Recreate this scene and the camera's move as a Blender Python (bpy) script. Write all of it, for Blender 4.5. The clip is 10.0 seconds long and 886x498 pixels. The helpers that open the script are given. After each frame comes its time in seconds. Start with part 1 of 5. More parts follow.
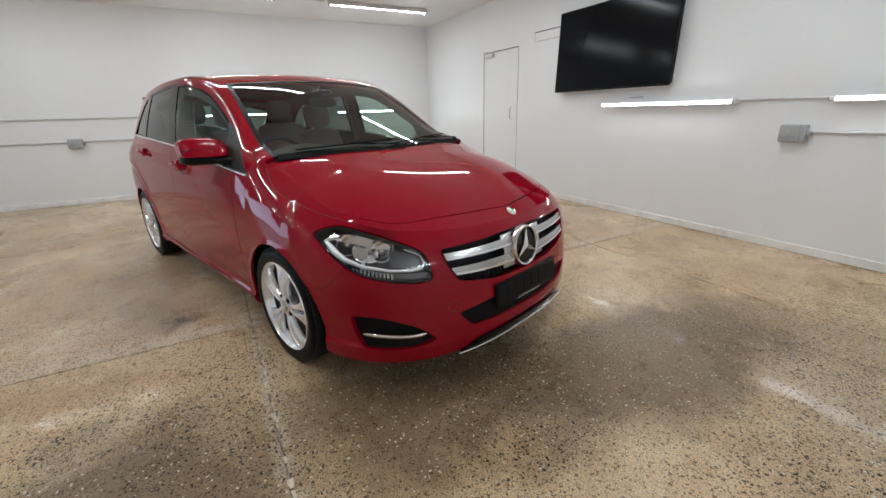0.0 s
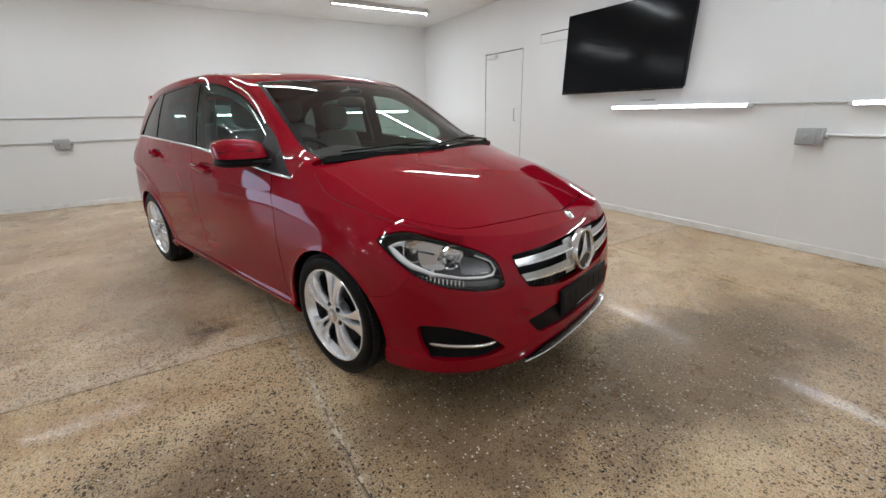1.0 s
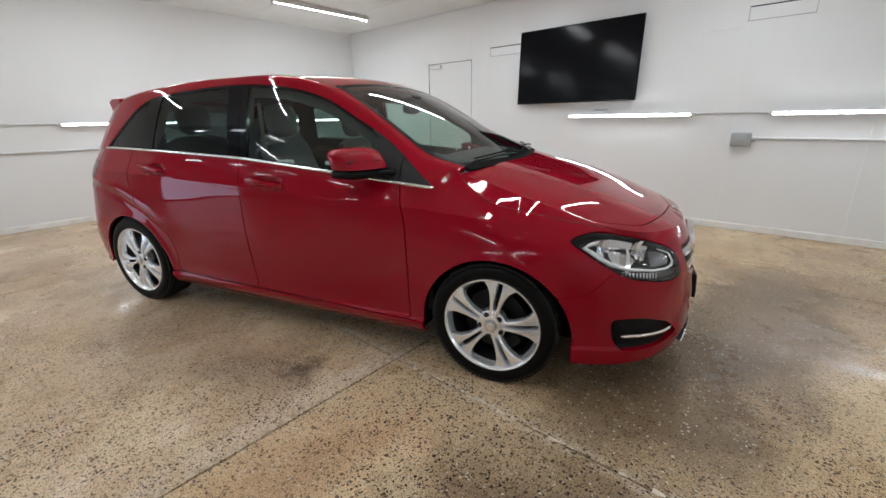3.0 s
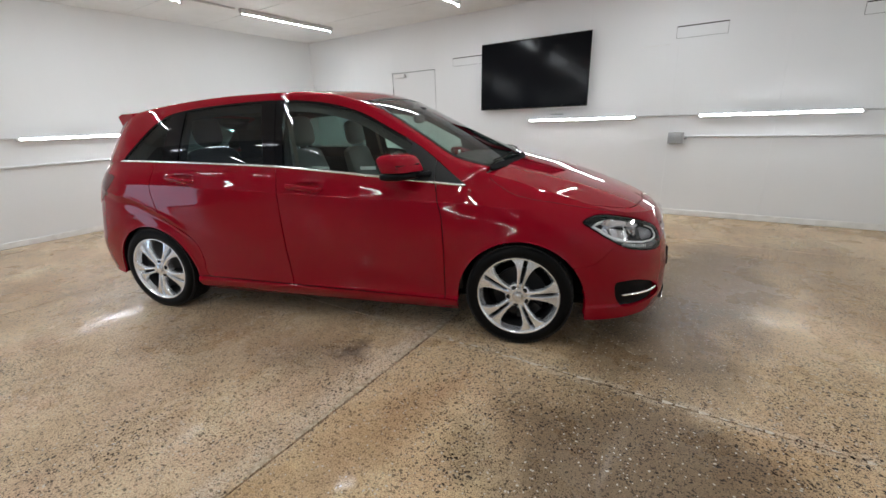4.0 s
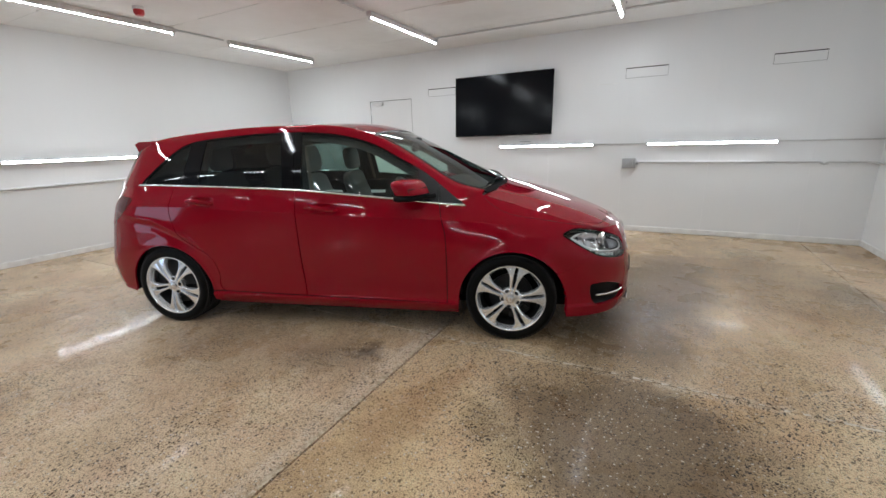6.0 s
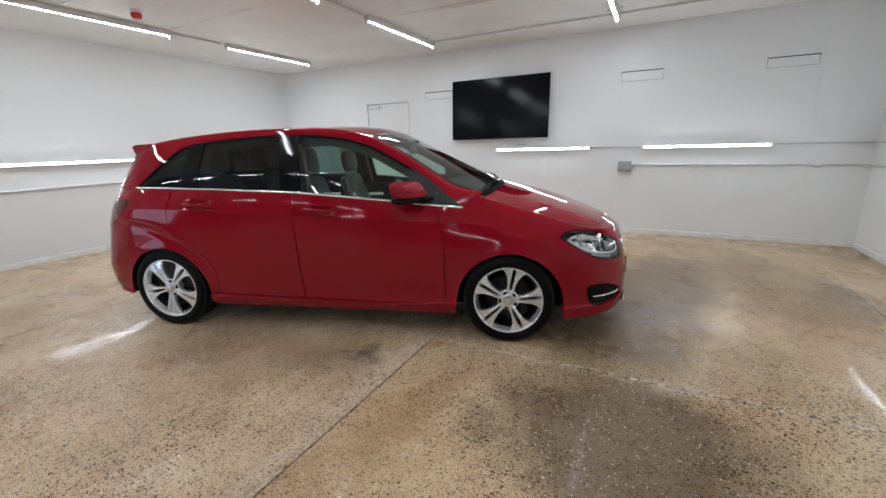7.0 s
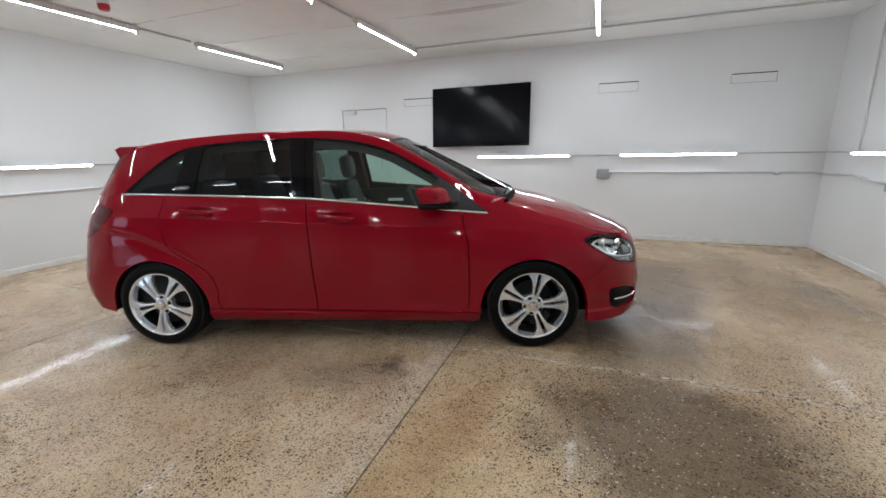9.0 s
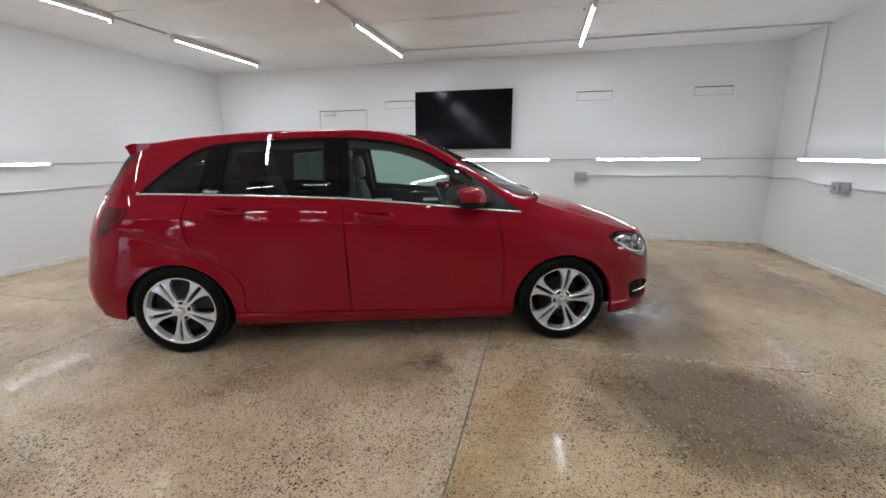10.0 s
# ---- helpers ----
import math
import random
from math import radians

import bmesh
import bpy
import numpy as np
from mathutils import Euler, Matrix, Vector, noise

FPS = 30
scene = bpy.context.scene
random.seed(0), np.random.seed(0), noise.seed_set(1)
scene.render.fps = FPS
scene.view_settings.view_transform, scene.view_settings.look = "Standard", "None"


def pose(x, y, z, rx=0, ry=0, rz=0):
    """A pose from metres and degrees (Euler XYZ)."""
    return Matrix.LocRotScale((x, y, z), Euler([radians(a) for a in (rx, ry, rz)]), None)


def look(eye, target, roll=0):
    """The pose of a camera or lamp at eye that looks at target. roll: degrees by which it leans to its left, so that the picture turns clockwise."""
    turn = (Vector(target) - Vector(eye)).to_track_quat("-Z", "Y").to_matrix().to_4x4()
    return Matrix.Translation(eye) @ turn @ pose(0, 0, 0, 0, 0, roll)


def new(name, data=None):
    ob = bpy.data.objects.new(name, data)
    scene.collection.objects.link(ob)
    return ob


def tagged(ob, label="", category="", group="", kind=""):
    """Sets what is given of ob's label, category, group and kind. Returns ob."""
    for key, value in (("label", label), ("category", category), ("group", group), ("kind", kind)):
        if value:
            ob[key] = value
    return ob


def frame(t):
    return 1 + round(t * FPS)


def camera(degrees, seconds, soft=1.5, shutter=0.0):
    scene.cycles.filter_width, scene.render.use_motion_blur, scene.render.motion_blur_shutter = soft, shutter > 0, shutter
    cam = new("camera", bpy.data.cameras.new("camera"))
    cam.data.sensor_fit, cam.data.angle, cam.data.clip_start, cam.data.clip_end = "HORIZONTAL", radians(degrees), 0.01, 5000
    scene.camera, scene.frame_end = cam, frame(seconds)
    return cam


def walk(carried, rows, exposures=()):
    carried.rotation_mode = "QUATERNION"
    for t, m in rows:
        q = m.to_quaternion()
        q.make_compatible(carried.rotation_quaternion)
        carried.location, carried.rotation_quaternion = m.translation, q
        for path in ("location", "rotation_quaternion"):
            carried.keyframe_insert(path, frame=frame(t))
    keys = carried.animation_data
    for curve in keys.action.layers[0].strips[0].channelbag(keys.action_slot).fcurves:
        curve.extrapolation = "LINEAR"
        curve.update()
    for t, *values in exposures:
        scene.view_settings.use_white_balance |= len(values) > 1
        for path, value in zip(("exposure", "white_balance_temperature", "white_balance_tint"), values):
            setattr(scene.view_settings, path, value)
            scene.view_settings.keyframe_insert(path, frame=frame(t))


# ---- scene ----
cam = camera(94.4, 10.0)
PATH = [
    (0, (2.105, -0.202, 1.261), (0.442, 0.705, 0.62), -1.6),
    (0.5, (2.032, -0.348, 1.262), (0.385, 0.591, 0.624), -1.4),
    (1, (1.86, -0.489, 1.267), (0.241, 0.498, 0.63), -1.2),
    (1.5, (1.653, -0.703, 1.291), (0.077, 0.351, 0.656), -1.0),
    (2, (1.443, -0.998, 1.276), (-0.064, 0.15, 0.636), -1.0),
    (2.5, (1.226, -1.214, 1.279), (-0.171, 0.071, 0.648), -1.2),
    (2.7, (1.132, -1.315, 1.268), (-0.209, 0.033, 0.649), -1.0),
    (3.8, (0.852, -1.993, 1.326), (-0.226, -0.422, 0.719), -2.0),
    (4, (0.862, -2.098, 1.323), (-0.186, -0.504, 0.723), -2.1),
    (4.5, (0.87, -2.251, 1.365), (-0.113, -0.608, 0.786), -2.0),
    (5, (0.855, -2.426, 1.385), (-0.086, -0.75, 0.832), -1.7),
    (5.5, (0.844, -2.547, 1.39), (-0.072, -0.849, 0.863), -1.6),
    (7, (0.841, -2.592, 1.386), (-0.05, -0.872, 0.89), -1.6),
    (7.5, (0.84, -2.591, 1.381), (-0.036, -0.861, 0.89), -1.5),
    (8, (0.796, -2.613, 1.373), (-0.043, -0.864, 0.89), -1.5),
    (8.5, (0.643, -2.65, 1.369), (-0.137, -0.869, 0.901), -1.3),
    (9, (0.375, -2.736, 1.372), (-0.315, -0.917, 0.909), -1.1),
    (9.5, (0.08, -2.881, 1.367), (-0.497, -1.02, 0.913), -0.8),
    (10, (-0.183, -2.988, 1.36), (-0.636, -1.093, 0.911), -0.4),
]
walk(cam, [(t, look(eye, target, roll)) for t, eye, target, roll in PATH], exposures=[(0, -0.01, 6500, 10), (2, 0.03, 6500, 10), (4, 0.02, 6500, 10), (5.5, -0.02, 6480, 10), (7, -0.07, 6340, 10), (10, -0.09, 6310, 10)])

# ---- world and exposure: a nearly black world; tubes, some added unseen, and daylight light the room ----
world = bpy.data.worlds.new("world")
world.use_nodes = True
world.node_tree.nodes["Background"].inputs[0].default_value = (.02, .02, .022, 1)
world.node_tree.nodes["Background"].inputs[1].default_value = 0.2
scene.world = world
scene.view_settings.exposure = 0.0
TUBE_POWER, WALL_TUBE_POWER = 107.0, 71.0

# cool daylight through the open vehicle entrance at the far end of the west wall
sky_light = bpy.data.lights.new("daylight_in_entrance", "AREA")
sky_light.shape, sky_light.size, sky_light.size_y = "RECTANGLE", 2.8, 2.25
sky_light.energy, sky_light.color = 52, (.58, .74, 1.0)
new("daylight_in_entrance", sky_light).matrix_basis = look((-6.36, -6.85, 1.17), (0, -6.85, 1.17))

# ---- materials ----
def material(name, color=(.5, .5, .5), rough=.5, metal=0.0, **more):
    m = bpy.data.materials.new(name)
    m.use_nodes = True
    b = m.node_tree.nodes["Principled BSDF"]
    b.inputs["Base Color"].default_value = (*color, 1)
    b.inputs["Roughness"].default_value = rough
    b.inputs["Metallic"].default_value = metal
    for key, value in more.items():
        b.inputs[key.replace("_", " ")].default_value = value
    return m


def node(m, kind, **inputs):
    n = m.node_tree.nodes.new(kind)
    for key, value in inputs.items():
        n.inputs[key.replace("_", " ")].default_value = value
    return n


def link(m, a, b):
    m.node_tree.links.new(a, b)


def ramp(m, fac, *stops):
    n = m.node_tree.nodes.new("ShaderNodeValToRGB")
    n.color_ramp.elements[0].position, n.color_ramp.elements[0].color = stops[0][0], (*stops[0][1], 1)
    n.color_ramp.elements[1].position, n.color_ramp.elements[1].color = stops[-1][0], (*stops[-1][1], 1)
    for p, c in stops[1:-1]:
        n.color_ramp.elements.new(p).color = (*c, 1)
    link(m, fac, n.inputs[0])
    return n.outputs[0]


def mixed(m, fac, a, b, blend="MIX"):
    n = m.node_tree.nodes.new("ShaderNodeMix")
    n.data_type, n.blend_type = "RGBA", blend
    for sock, v in ((n.inputs[0], fac), (n.inputs[6], a), (n.inputs[7], b)):
        if isinstance(v, (int, float)):
            sock.default_value = v
        elif isinstance(v, tuple):
            sock.default_value = (*v, 1)
        else:
            link(m, v, sock)
    return n.outputs[2]


def coords(m, object_space=False):
    t = m.node_tree.nodes.new("ShaderNodeTexCoord" if object_space else "ShaderNodeNewGeometry")
    return t.outputs["Object"] if object_space else t.outputs["Position"]


def noise_of(m, scale, detail=4, rough=.55, where=None, out="Fac"):
    n = node(m, "ShaderNodeTexNoise", Scale=scale, Detail=detail, Roughness=rough)
    link(m, where or coords(m), n.inputs["Vector"])
    return n.outputs[out]


def speckle(m, scale, where=None, randomness=1.0):
    n = node(m, "ShaderNodeTexVoronoi", Scale=scale, Randomness=randomness)
    link(m, where or coords(m), n.inputs["Vector"])
    return n


def bump(m, height, strength=.2, distance=.01):
    n = node(m, "ShaderNodeBump", Strength=strength, Distance=distance)
    link(m, height, n.inputs["Height"])
    link(m, n.outputs[0], m.node_tree.nodes["Principled BSDF"].inputs["Normal"])


def bsdf(m):
    return m.node_tree.nodes["Principled BSDF"]


def glow(name, color, power):
    m = bpy.data.materials.new(name)
    m.use_nodes = True
    m.node_tree.nodes.remove(m.node_tree.nodes["Principled BSDF"])
    e = node(m, "ShaderNodeEmission", Strength=power)
    e.inputs[0].default_value = (*color, 1)
    link(m, e.outputs[0], m.node_tree.nodes["Material Output"].inputs[0])
    return m


def pane_glass(name, tint):
    """Thin glass: what passes is tinted, the rest is mirrored by Fresnel."""
    m = bpy.data.materials.new(name)
    m.use_nodes = True
    m.node_tree.nodes.remove(m.node_tree.nodes["Principled BSDF"])
    t, g = node(m, "ShaderNodeBsdfTransparent"), node(m, "ShaderNodeBsdfGlossy", Roughness=.0)
    t.inputs[0].default_value = (*tint, 1)
    lw = node(m, "ShaderNodeLayerWeight", Blend=.5)
    p = node(m, "ShaderNodeMath")
    p.operation, p.inputs[1].default_value = "POWER", 5
    link(m, lw.outputs["Facing"], p.inputs[0])
    f = node(m, "ShaderNodeMath")
    f.operation, f.inputs[1].default_value, f.inputs[2].default_value = "MULTIPLY_ADD", .93, .062
    link(m, p.outputs[0], f.inputs[0])
    mix = m.node_tree.nodes.new("ShaderNodeMixShader")
    link(m, f.outputs[0], mix.inputs[0])
    link(m, t.outputs[0], mix.inputs[1])
    link(m, g.outputs[0], mix.inputs[2])
    link(m, mix.outputs[0], m.node_tree.nodes["Material Output"].inputs[0])
    return m


# red car paint: a deep base under clear lacquer with the faintest orange peel
RED = material("red_paint", (.262, .0006, .0105), .45, 0.0, Coat_Weight=1.0, Coat_Roughness=.004, Coat_IOR=1.43, Specular_IOR_Level=.0)
peel = node(RED, "ShaderNodeBump", Strength=.012, Distance=.002)
link(RED, noise_of(RED, 140, 2), peel.inputs["Height"])
link(RED, peel.outputs[0], bsdf(RED).inputs["Coat Normal"])

BLACK_GLOSS = material("gloss_black", (.004, .004, .005), .06, Specular_IOR_Level=.28)
BLACK_PLASTIC = material("black_plastic", (.007, .007, .008), .45, Specular_IOR_Level=.12)
bump(BLACK_PLASTIC, noise_of(BLACK_PLASTIC, 500, 2), .15, .002)
COWL_BLACK = material("weathered_black_plastic", (.006, .006, .0065), .75, Specular_IOR_Level=.06)
UNDER = material("underbody_black", (.006, .006, .006), .85, Specular_IOR_Level=.1)
RUBBER = material("tyre_rubber", (.003, .003, .0033), .48, Specular_IOR_Level=.13)
bump(RUBBER, noise_of(RUBBER, 60, 5), .12, .004)
# paler copy of the rubber: light on the tread put into its colour
TREAD = material("lit_tread_rubber", (.016, .016, .017), .6, Specular_IOR_Level=.3)
BRIGHT_TRIM = material("bright_aluminium_trim", (.86, .86, .87), .22, .9)
SEAM_RED = material("paint_seam", (.05, .001, .003), .6)
CHROME = material("chrome", (.82, .82, .83), .07, 1.0)
SATIN = material("satin_silver", (.50, .51, .52), .25, 1.0)
ALLOY = material("silver_alloy", (.90, .93, .97), .22, .75, Coat_Weight=.5, Coat_Roughness=.04)
# shade inside the wheels put into the colour: alloy and brake steel darkened
ALLOY_SHADE = material("shade_toned_alloy", (.012, .012, .013), .55, .1)
STEEL = material("brake_steel", (.03, .03, .032), .45, 1.0)
GLASS = pane_glass("clear_window_glass", (.58, .69, .65))
GLASS_DOOR = pane_glass("door_window_glass", (.62, .78, .72))
GLASS_DARK = pane_glass("tinted_window_glass", (.17, .235, .225))
LENS = pane_glass("lamp_lens", (.93, .94, .95))
LAMP_SILVER = material("lamp_reflector", (.90, .91, .92), .10, 1.0)
LAMP_WHITE = material("pale_light_guide", (.82, .83, .84), .25, .2)
SMOKED = material("smoked_lens", (.045, .006, .008), .12)
LAMP_GREY = material("lamp_housing", (.10, .10, .105), .3, .6)
TAIL_DARK = material("tail_lamp_dark_red", (.095, .002, .005), .07)
TAIL_RED = material("tail_lamp_red", (.42, .006, .018), .06)
CLOTH = material("grey_seat_leather", (.17, .175, .175), .6)
bump(CLOTH, noise_of(CLOTH, 260, 3), .15, .003)
CABIN = material("dark_cabin_plastic", (.028, .028, .03), .6)
LINER = material("grey_headliner", (.11, .11, .11), .9)
SAIL = material("matt_sail_panel", (.016, .016, .017), .5, Specular_IOR_Level=.3)
MIRROR = material("mirror_glass", (.8, .8, .8), .02, 1.0)
SCREEN = material("tv_screen", (.004, .0045, .006), .13, Specular_IOR_Level=.12)
GREY_BOX = material("grey_switch_box", (.36, .37, .38), .5)
PIPE = material("grey_conduit", (.58, .58, .58), .45)
SEAM = material("grey_panel_seam", (.62, .62, .62), .8)
RIM_GREY = material("slot_rim_grey", (.17, .17, .175), .7)
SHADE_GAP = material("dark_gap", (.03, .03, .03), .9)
ALARM = material("red_alarm_plastic", (.45, .01, .015), .35)
FITTING = material("white_fitting_metal", (.72, .72, .72), .4)
FITTING_DIRTY = material("dusty_fitting_back", (.60, .59, .57), .7)
TUBE = glow("lit_tube", (.91, .98, 1.02), TUBE_POWER)
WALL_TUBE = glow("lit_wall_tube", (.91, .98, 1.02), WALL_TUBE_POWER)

# white painted wall: roller texture, faint streaks running down, slight grey and pink drift
WALL = material("white_wall_paint", (.80, .80, .80), .42)
streak = node(WALL, "ShaderNodeMapping", Scale=(1.6, 1.6, .16))
link(WALL, coords(WALL), streak.inputs[0])
streaks = noise_of(WALL, 2.2, 5, .6, streak.outputs[0])
patches = noise_of(WALL, .55, 3, .5)
wall_tone = mixed(WALL, streaks, (.745, .755, .76), (.80, .81, .812))
wall_tone = mixed(WALL, patches, wall_tone, (.765, .77, .785))
link(WALL, wall_tone, bsdf(WALL).inputs["Base Color"])
bump(WALL, noise_of(WALL, 26, 6, .6), .10, .006)

# dimness of the unseen rear of the room, put into its paint
UNSEEN_GREY = material("unseen_dim_grey", (.16, .16, .165), .6)
link(UNSEEN_GREY, ramp(UNSEEN_GREY, noise_of(UNSEEN_GREY, 1.2, 5), (.3, (.27, .27, .275)), (.7, (.36, .36, .365))), bsdf(UNSEEN_GREY).inputs["Base Color"])
TRIM_WHITE = material("white_trim_paint", (.78, .78, .77), .45)
link(TRIM_WHITE, ramp(TRIM_WHITE, noise_of(TRIM_WHITE, 9, 5), (.3, (.70, .69, .675)), (.6, (.82, .82, .81))), bsdf(TRIM_WHITE).inputs["Base Color"])

CEILING = material("white_ceiling_panel", (.76, .76, .75), .5)
stain = noise_of(CEILING, 1.3, 6, .65)
link(CEILING, ramp(CEILING, stain, (.32, (.715, .712, .705)), (.52, (.77, .77, .765)), (.75, (.80, .80, .80))), bsdf(CEILING).inputs["Base Color"])
screws = ramp(CEILING, speckle(CEILING, 1.9).outputs["Distance"], (.014, (0, 0, 0)), (.020, (1, 1, 1)))
ceiling_tone = mixed(CEILING, 1.0, bsdf(CEILING).inputs["Base Color"].links[0].from_socket, ramp(CEILING, screws, (.0, (.28, .25, .22)), (1.0, (1, 1, 1))), "MULTIPLY")
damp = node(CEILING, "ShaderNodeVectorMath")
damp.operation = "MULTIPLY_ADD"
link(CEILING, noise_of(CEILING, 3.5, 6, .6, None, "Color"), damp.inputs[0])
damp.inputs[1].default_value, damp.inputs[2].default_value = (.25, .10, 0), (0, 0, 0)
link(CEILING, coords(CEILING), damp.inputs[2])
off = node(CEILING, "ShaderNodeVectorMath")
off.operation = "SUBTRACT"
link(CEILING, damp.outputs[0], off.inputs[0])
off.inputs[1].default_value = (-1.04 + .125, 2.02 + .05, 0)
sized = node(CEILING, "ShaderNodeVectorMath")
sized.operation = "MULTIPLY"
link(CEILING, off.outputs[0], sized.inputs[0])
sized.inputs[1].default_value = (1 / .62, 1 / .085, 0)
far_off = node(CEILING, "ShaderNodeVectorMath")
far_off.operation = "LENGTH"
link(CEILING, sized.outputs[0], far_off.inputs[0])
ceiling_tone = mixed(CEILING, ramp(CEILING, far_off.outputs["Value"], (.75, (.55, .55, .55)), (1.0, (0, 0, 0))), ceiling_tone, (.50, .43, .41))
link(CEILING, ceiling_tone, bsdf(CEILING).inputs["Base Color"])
bump(CEILING, noise_of(CEILING, 3, 4), .06, .02)

# ground and sealed concrete: brown matrix, dark and pale stones, worn blotches, a patchy shine
FLOOR = material("polished_concrete", (.25, .2, .15), .4, Specular_IOR_Level=.16, Coat_IOR=1.5)
where = coords(FLOOR)
warp = noise_of(FLOOR, 30, 3, .5, where, "Color")
jitter = node(FLOOR, "ShaderNodeVectorMath")
jitter.operation = "MULTIPLY_ADD"
link(FLOOR, warp, jitter.inputs[0])
jitter.inputs[1].default_value = (.03, .03, .03)
link(FLOOR, where, jitter.inputs[2])
blotch = noise_of(FLOOR, .7, 6, .62, where)
blotch2 = noise_of(FLOOR, 2.4, 6, .62, where)
tone = ramp(FLOOR, blotch, (.30, (.41, .274, .153)), (.44, (.55, .405, .250)), (.56, (.655, .506, .335)), (.72, (.72, .592, .43)))
rust = ramp(FLOOR, noise_of(FLOOR, 1.15, 5, .6, where), (.52, (0, 0, 0)), (.66, (1, 1, 1)))
tone = mixed(FLOOR, mixed(FLOOR, 1.0, rust, (.5, .5, .5), "MULTIPLY"), tone, (.36, .215, .125))
tone = mixed(FLOOR, .55, tone, ramp(FLOOR, blotch2, (.32, (.33, .32, .31)), (.66, (.64, .63, .62))), "OVERLAY")
# the bays were poured apart: the western ones greyer, the one by the joints' crossing browner
bay = node(FLOOR, "ShaderNodeSeparateXYZ")
link(FLOOR, where, bay.inputs[0])


def beyond(axis, at):
    n = node(FLOOR, "ShaderNodeMath")
    n.operation, n.inputs[1].default_value = "GREATER_THAN", at
    link(FLOOR, bay.outputs[axis], n.inputs[0])
    return n.outputs[0]


east, north = beyond("X", -.515), beyond("Y", -.163)
tone = mixed(FLOOR, 1.0, tone, mixed(FLOOR, east, (.99, 1.0, 1.045), mixed(FLOOR, north, (.97, .95, .90), (.99, .98, .96))), "MULTIPLY")
split = node(FLOOR, "ShaderNodeSeparateXYZ")
wander = node(FLOOR, "ShaderNodeVectorMath")
wander.operation = "MULTIPLY_ADD"
link(FLOOR, noise_of(FLOOR, 2.2, 6, .62, where, "Color"), wander.inputs[0])
wander.inputs[1].default_value = (.8, .8, 0)
link(FLOOR, where, wander.inputs[2])
link(FLOOR, wander.outputs[0], split.inputs[0])


def toned_oval(cx, cy, rx, ry, soft, depth, color, base):
    """An uneven oval of another tone on the ground at a fixed place."""
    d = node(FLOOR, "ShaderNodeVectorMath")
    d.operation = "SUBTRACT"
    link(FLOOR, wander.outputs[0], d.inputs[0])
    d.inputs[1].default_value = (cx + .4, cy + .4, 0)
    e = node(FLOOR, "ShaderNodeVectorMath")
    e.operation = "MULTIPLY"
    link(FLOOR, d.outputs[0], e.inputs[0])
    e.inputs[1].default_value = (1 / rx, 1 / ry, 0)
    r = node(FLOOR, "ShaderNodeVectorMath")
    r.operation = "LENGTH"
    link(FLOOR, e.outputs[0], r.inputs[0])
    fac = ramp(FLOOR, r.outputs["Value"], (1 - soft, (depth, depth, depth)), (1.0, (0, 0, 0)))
    oval_masks.append(fac)
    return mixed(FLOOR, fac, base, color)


oval_masks = []
# darker brown ovals ahead of the nose, to the east and beside the flank
tone = toned_oval(.98, 1.75, .52, 1.30, .42, .76, (.130, .088, .055), tone)
tone = toned_oval(.62, .55, .64, .92, .42, .76, (.120, .080, .048), tone)
tone = toned_oval(.80, -.72, .82, .66, .45, .80, (.125, .080, .046), tone)
tone = toned_oval(2.40, 2.0, .30, .75, .6, .55, (.17, .13, .10), tone)
tone = toned_oval(1.75, 2.5, .9, 1.5, .8, .40, (.22, .165, .115), tone)
tone = toned_oval(-1.7, -.85, 1.15, .55, .75, .38, (.24, .18, .125), tone)
# a small dark stain with a fainter one beside it
tone = toned_oval(-.81, -.62, .16, .13, .7, .75, (.07, .052, .045), tone)
tone = toned_oval(-1.0, -.75, .45, .25, .8, .40, (.12, .09, .07), tone)
tone = toned_oval(-.62, -.75, .16, 1.0, .8, .40, (.62, .52, .40), tone)
tone = toned_oval(-.30, -.9, .25, .6, .8, .45, (.40, .24, .13), tone)


def band(axis, at, half, lo, hi, depth, color, base):
    """A dusty strip along a joint, broken by noise."""
    n = node(FLOOR, "ShaderNodeMath")
    n.operation, n.inputs[1].default_value = "SUBTRACT", at
    link(FLOOR, bay.outputs[axis], n.inputs[0])
    m = node(FLOOR, "ShaderNodeMath")
    m.operation = "ABSOLUTE"
    link(FLOOR, n.outputs[0], m.inputs[0])
    near = ramp(FLOOR, m.outputs[0], (half * .5, (depth, depth, depth)), (half, (0, 0, 0)))
    worn = ramp(FLOOR, noise_of(FLOOR, 9, 6, .7, where), (lo, (0, 0, 0)), (hi, (1, 1, 1)))
    return mixed(FLOOR, mixed(FLOOR, 1.0, near, worn, "MULTIPLY"), base, color)


tone = band("X", -.575, .085, .36, .58, .62, (.66, .55, .43), tone)
tone = band("X", -.50, .06, .42, .60, .35, (.50, .36, .24), tone)
tone = band("Y", -.163, .055, .40, .58, .55, (.62, .52, .40), tone)
tone = band("X", 2.515, .06, .40, .58, .4, (.62, .53, .42), tone)
grain = noise_of(FLOOR, 150, 5, .75, where)
tone = mixed(FLOOR, .95, tone, ramp(FLOOR, grain, (.32, (.24, .23, .22)), (.68, (.74, .74, .74))), "OVERLAY")
region = ramp(FLOOR, noise_of(FLOOR, 1.0, 4, .55, where), (.38, (.48, .48, .48)), (.58, (1, 1, 1)))
dark_stone = None
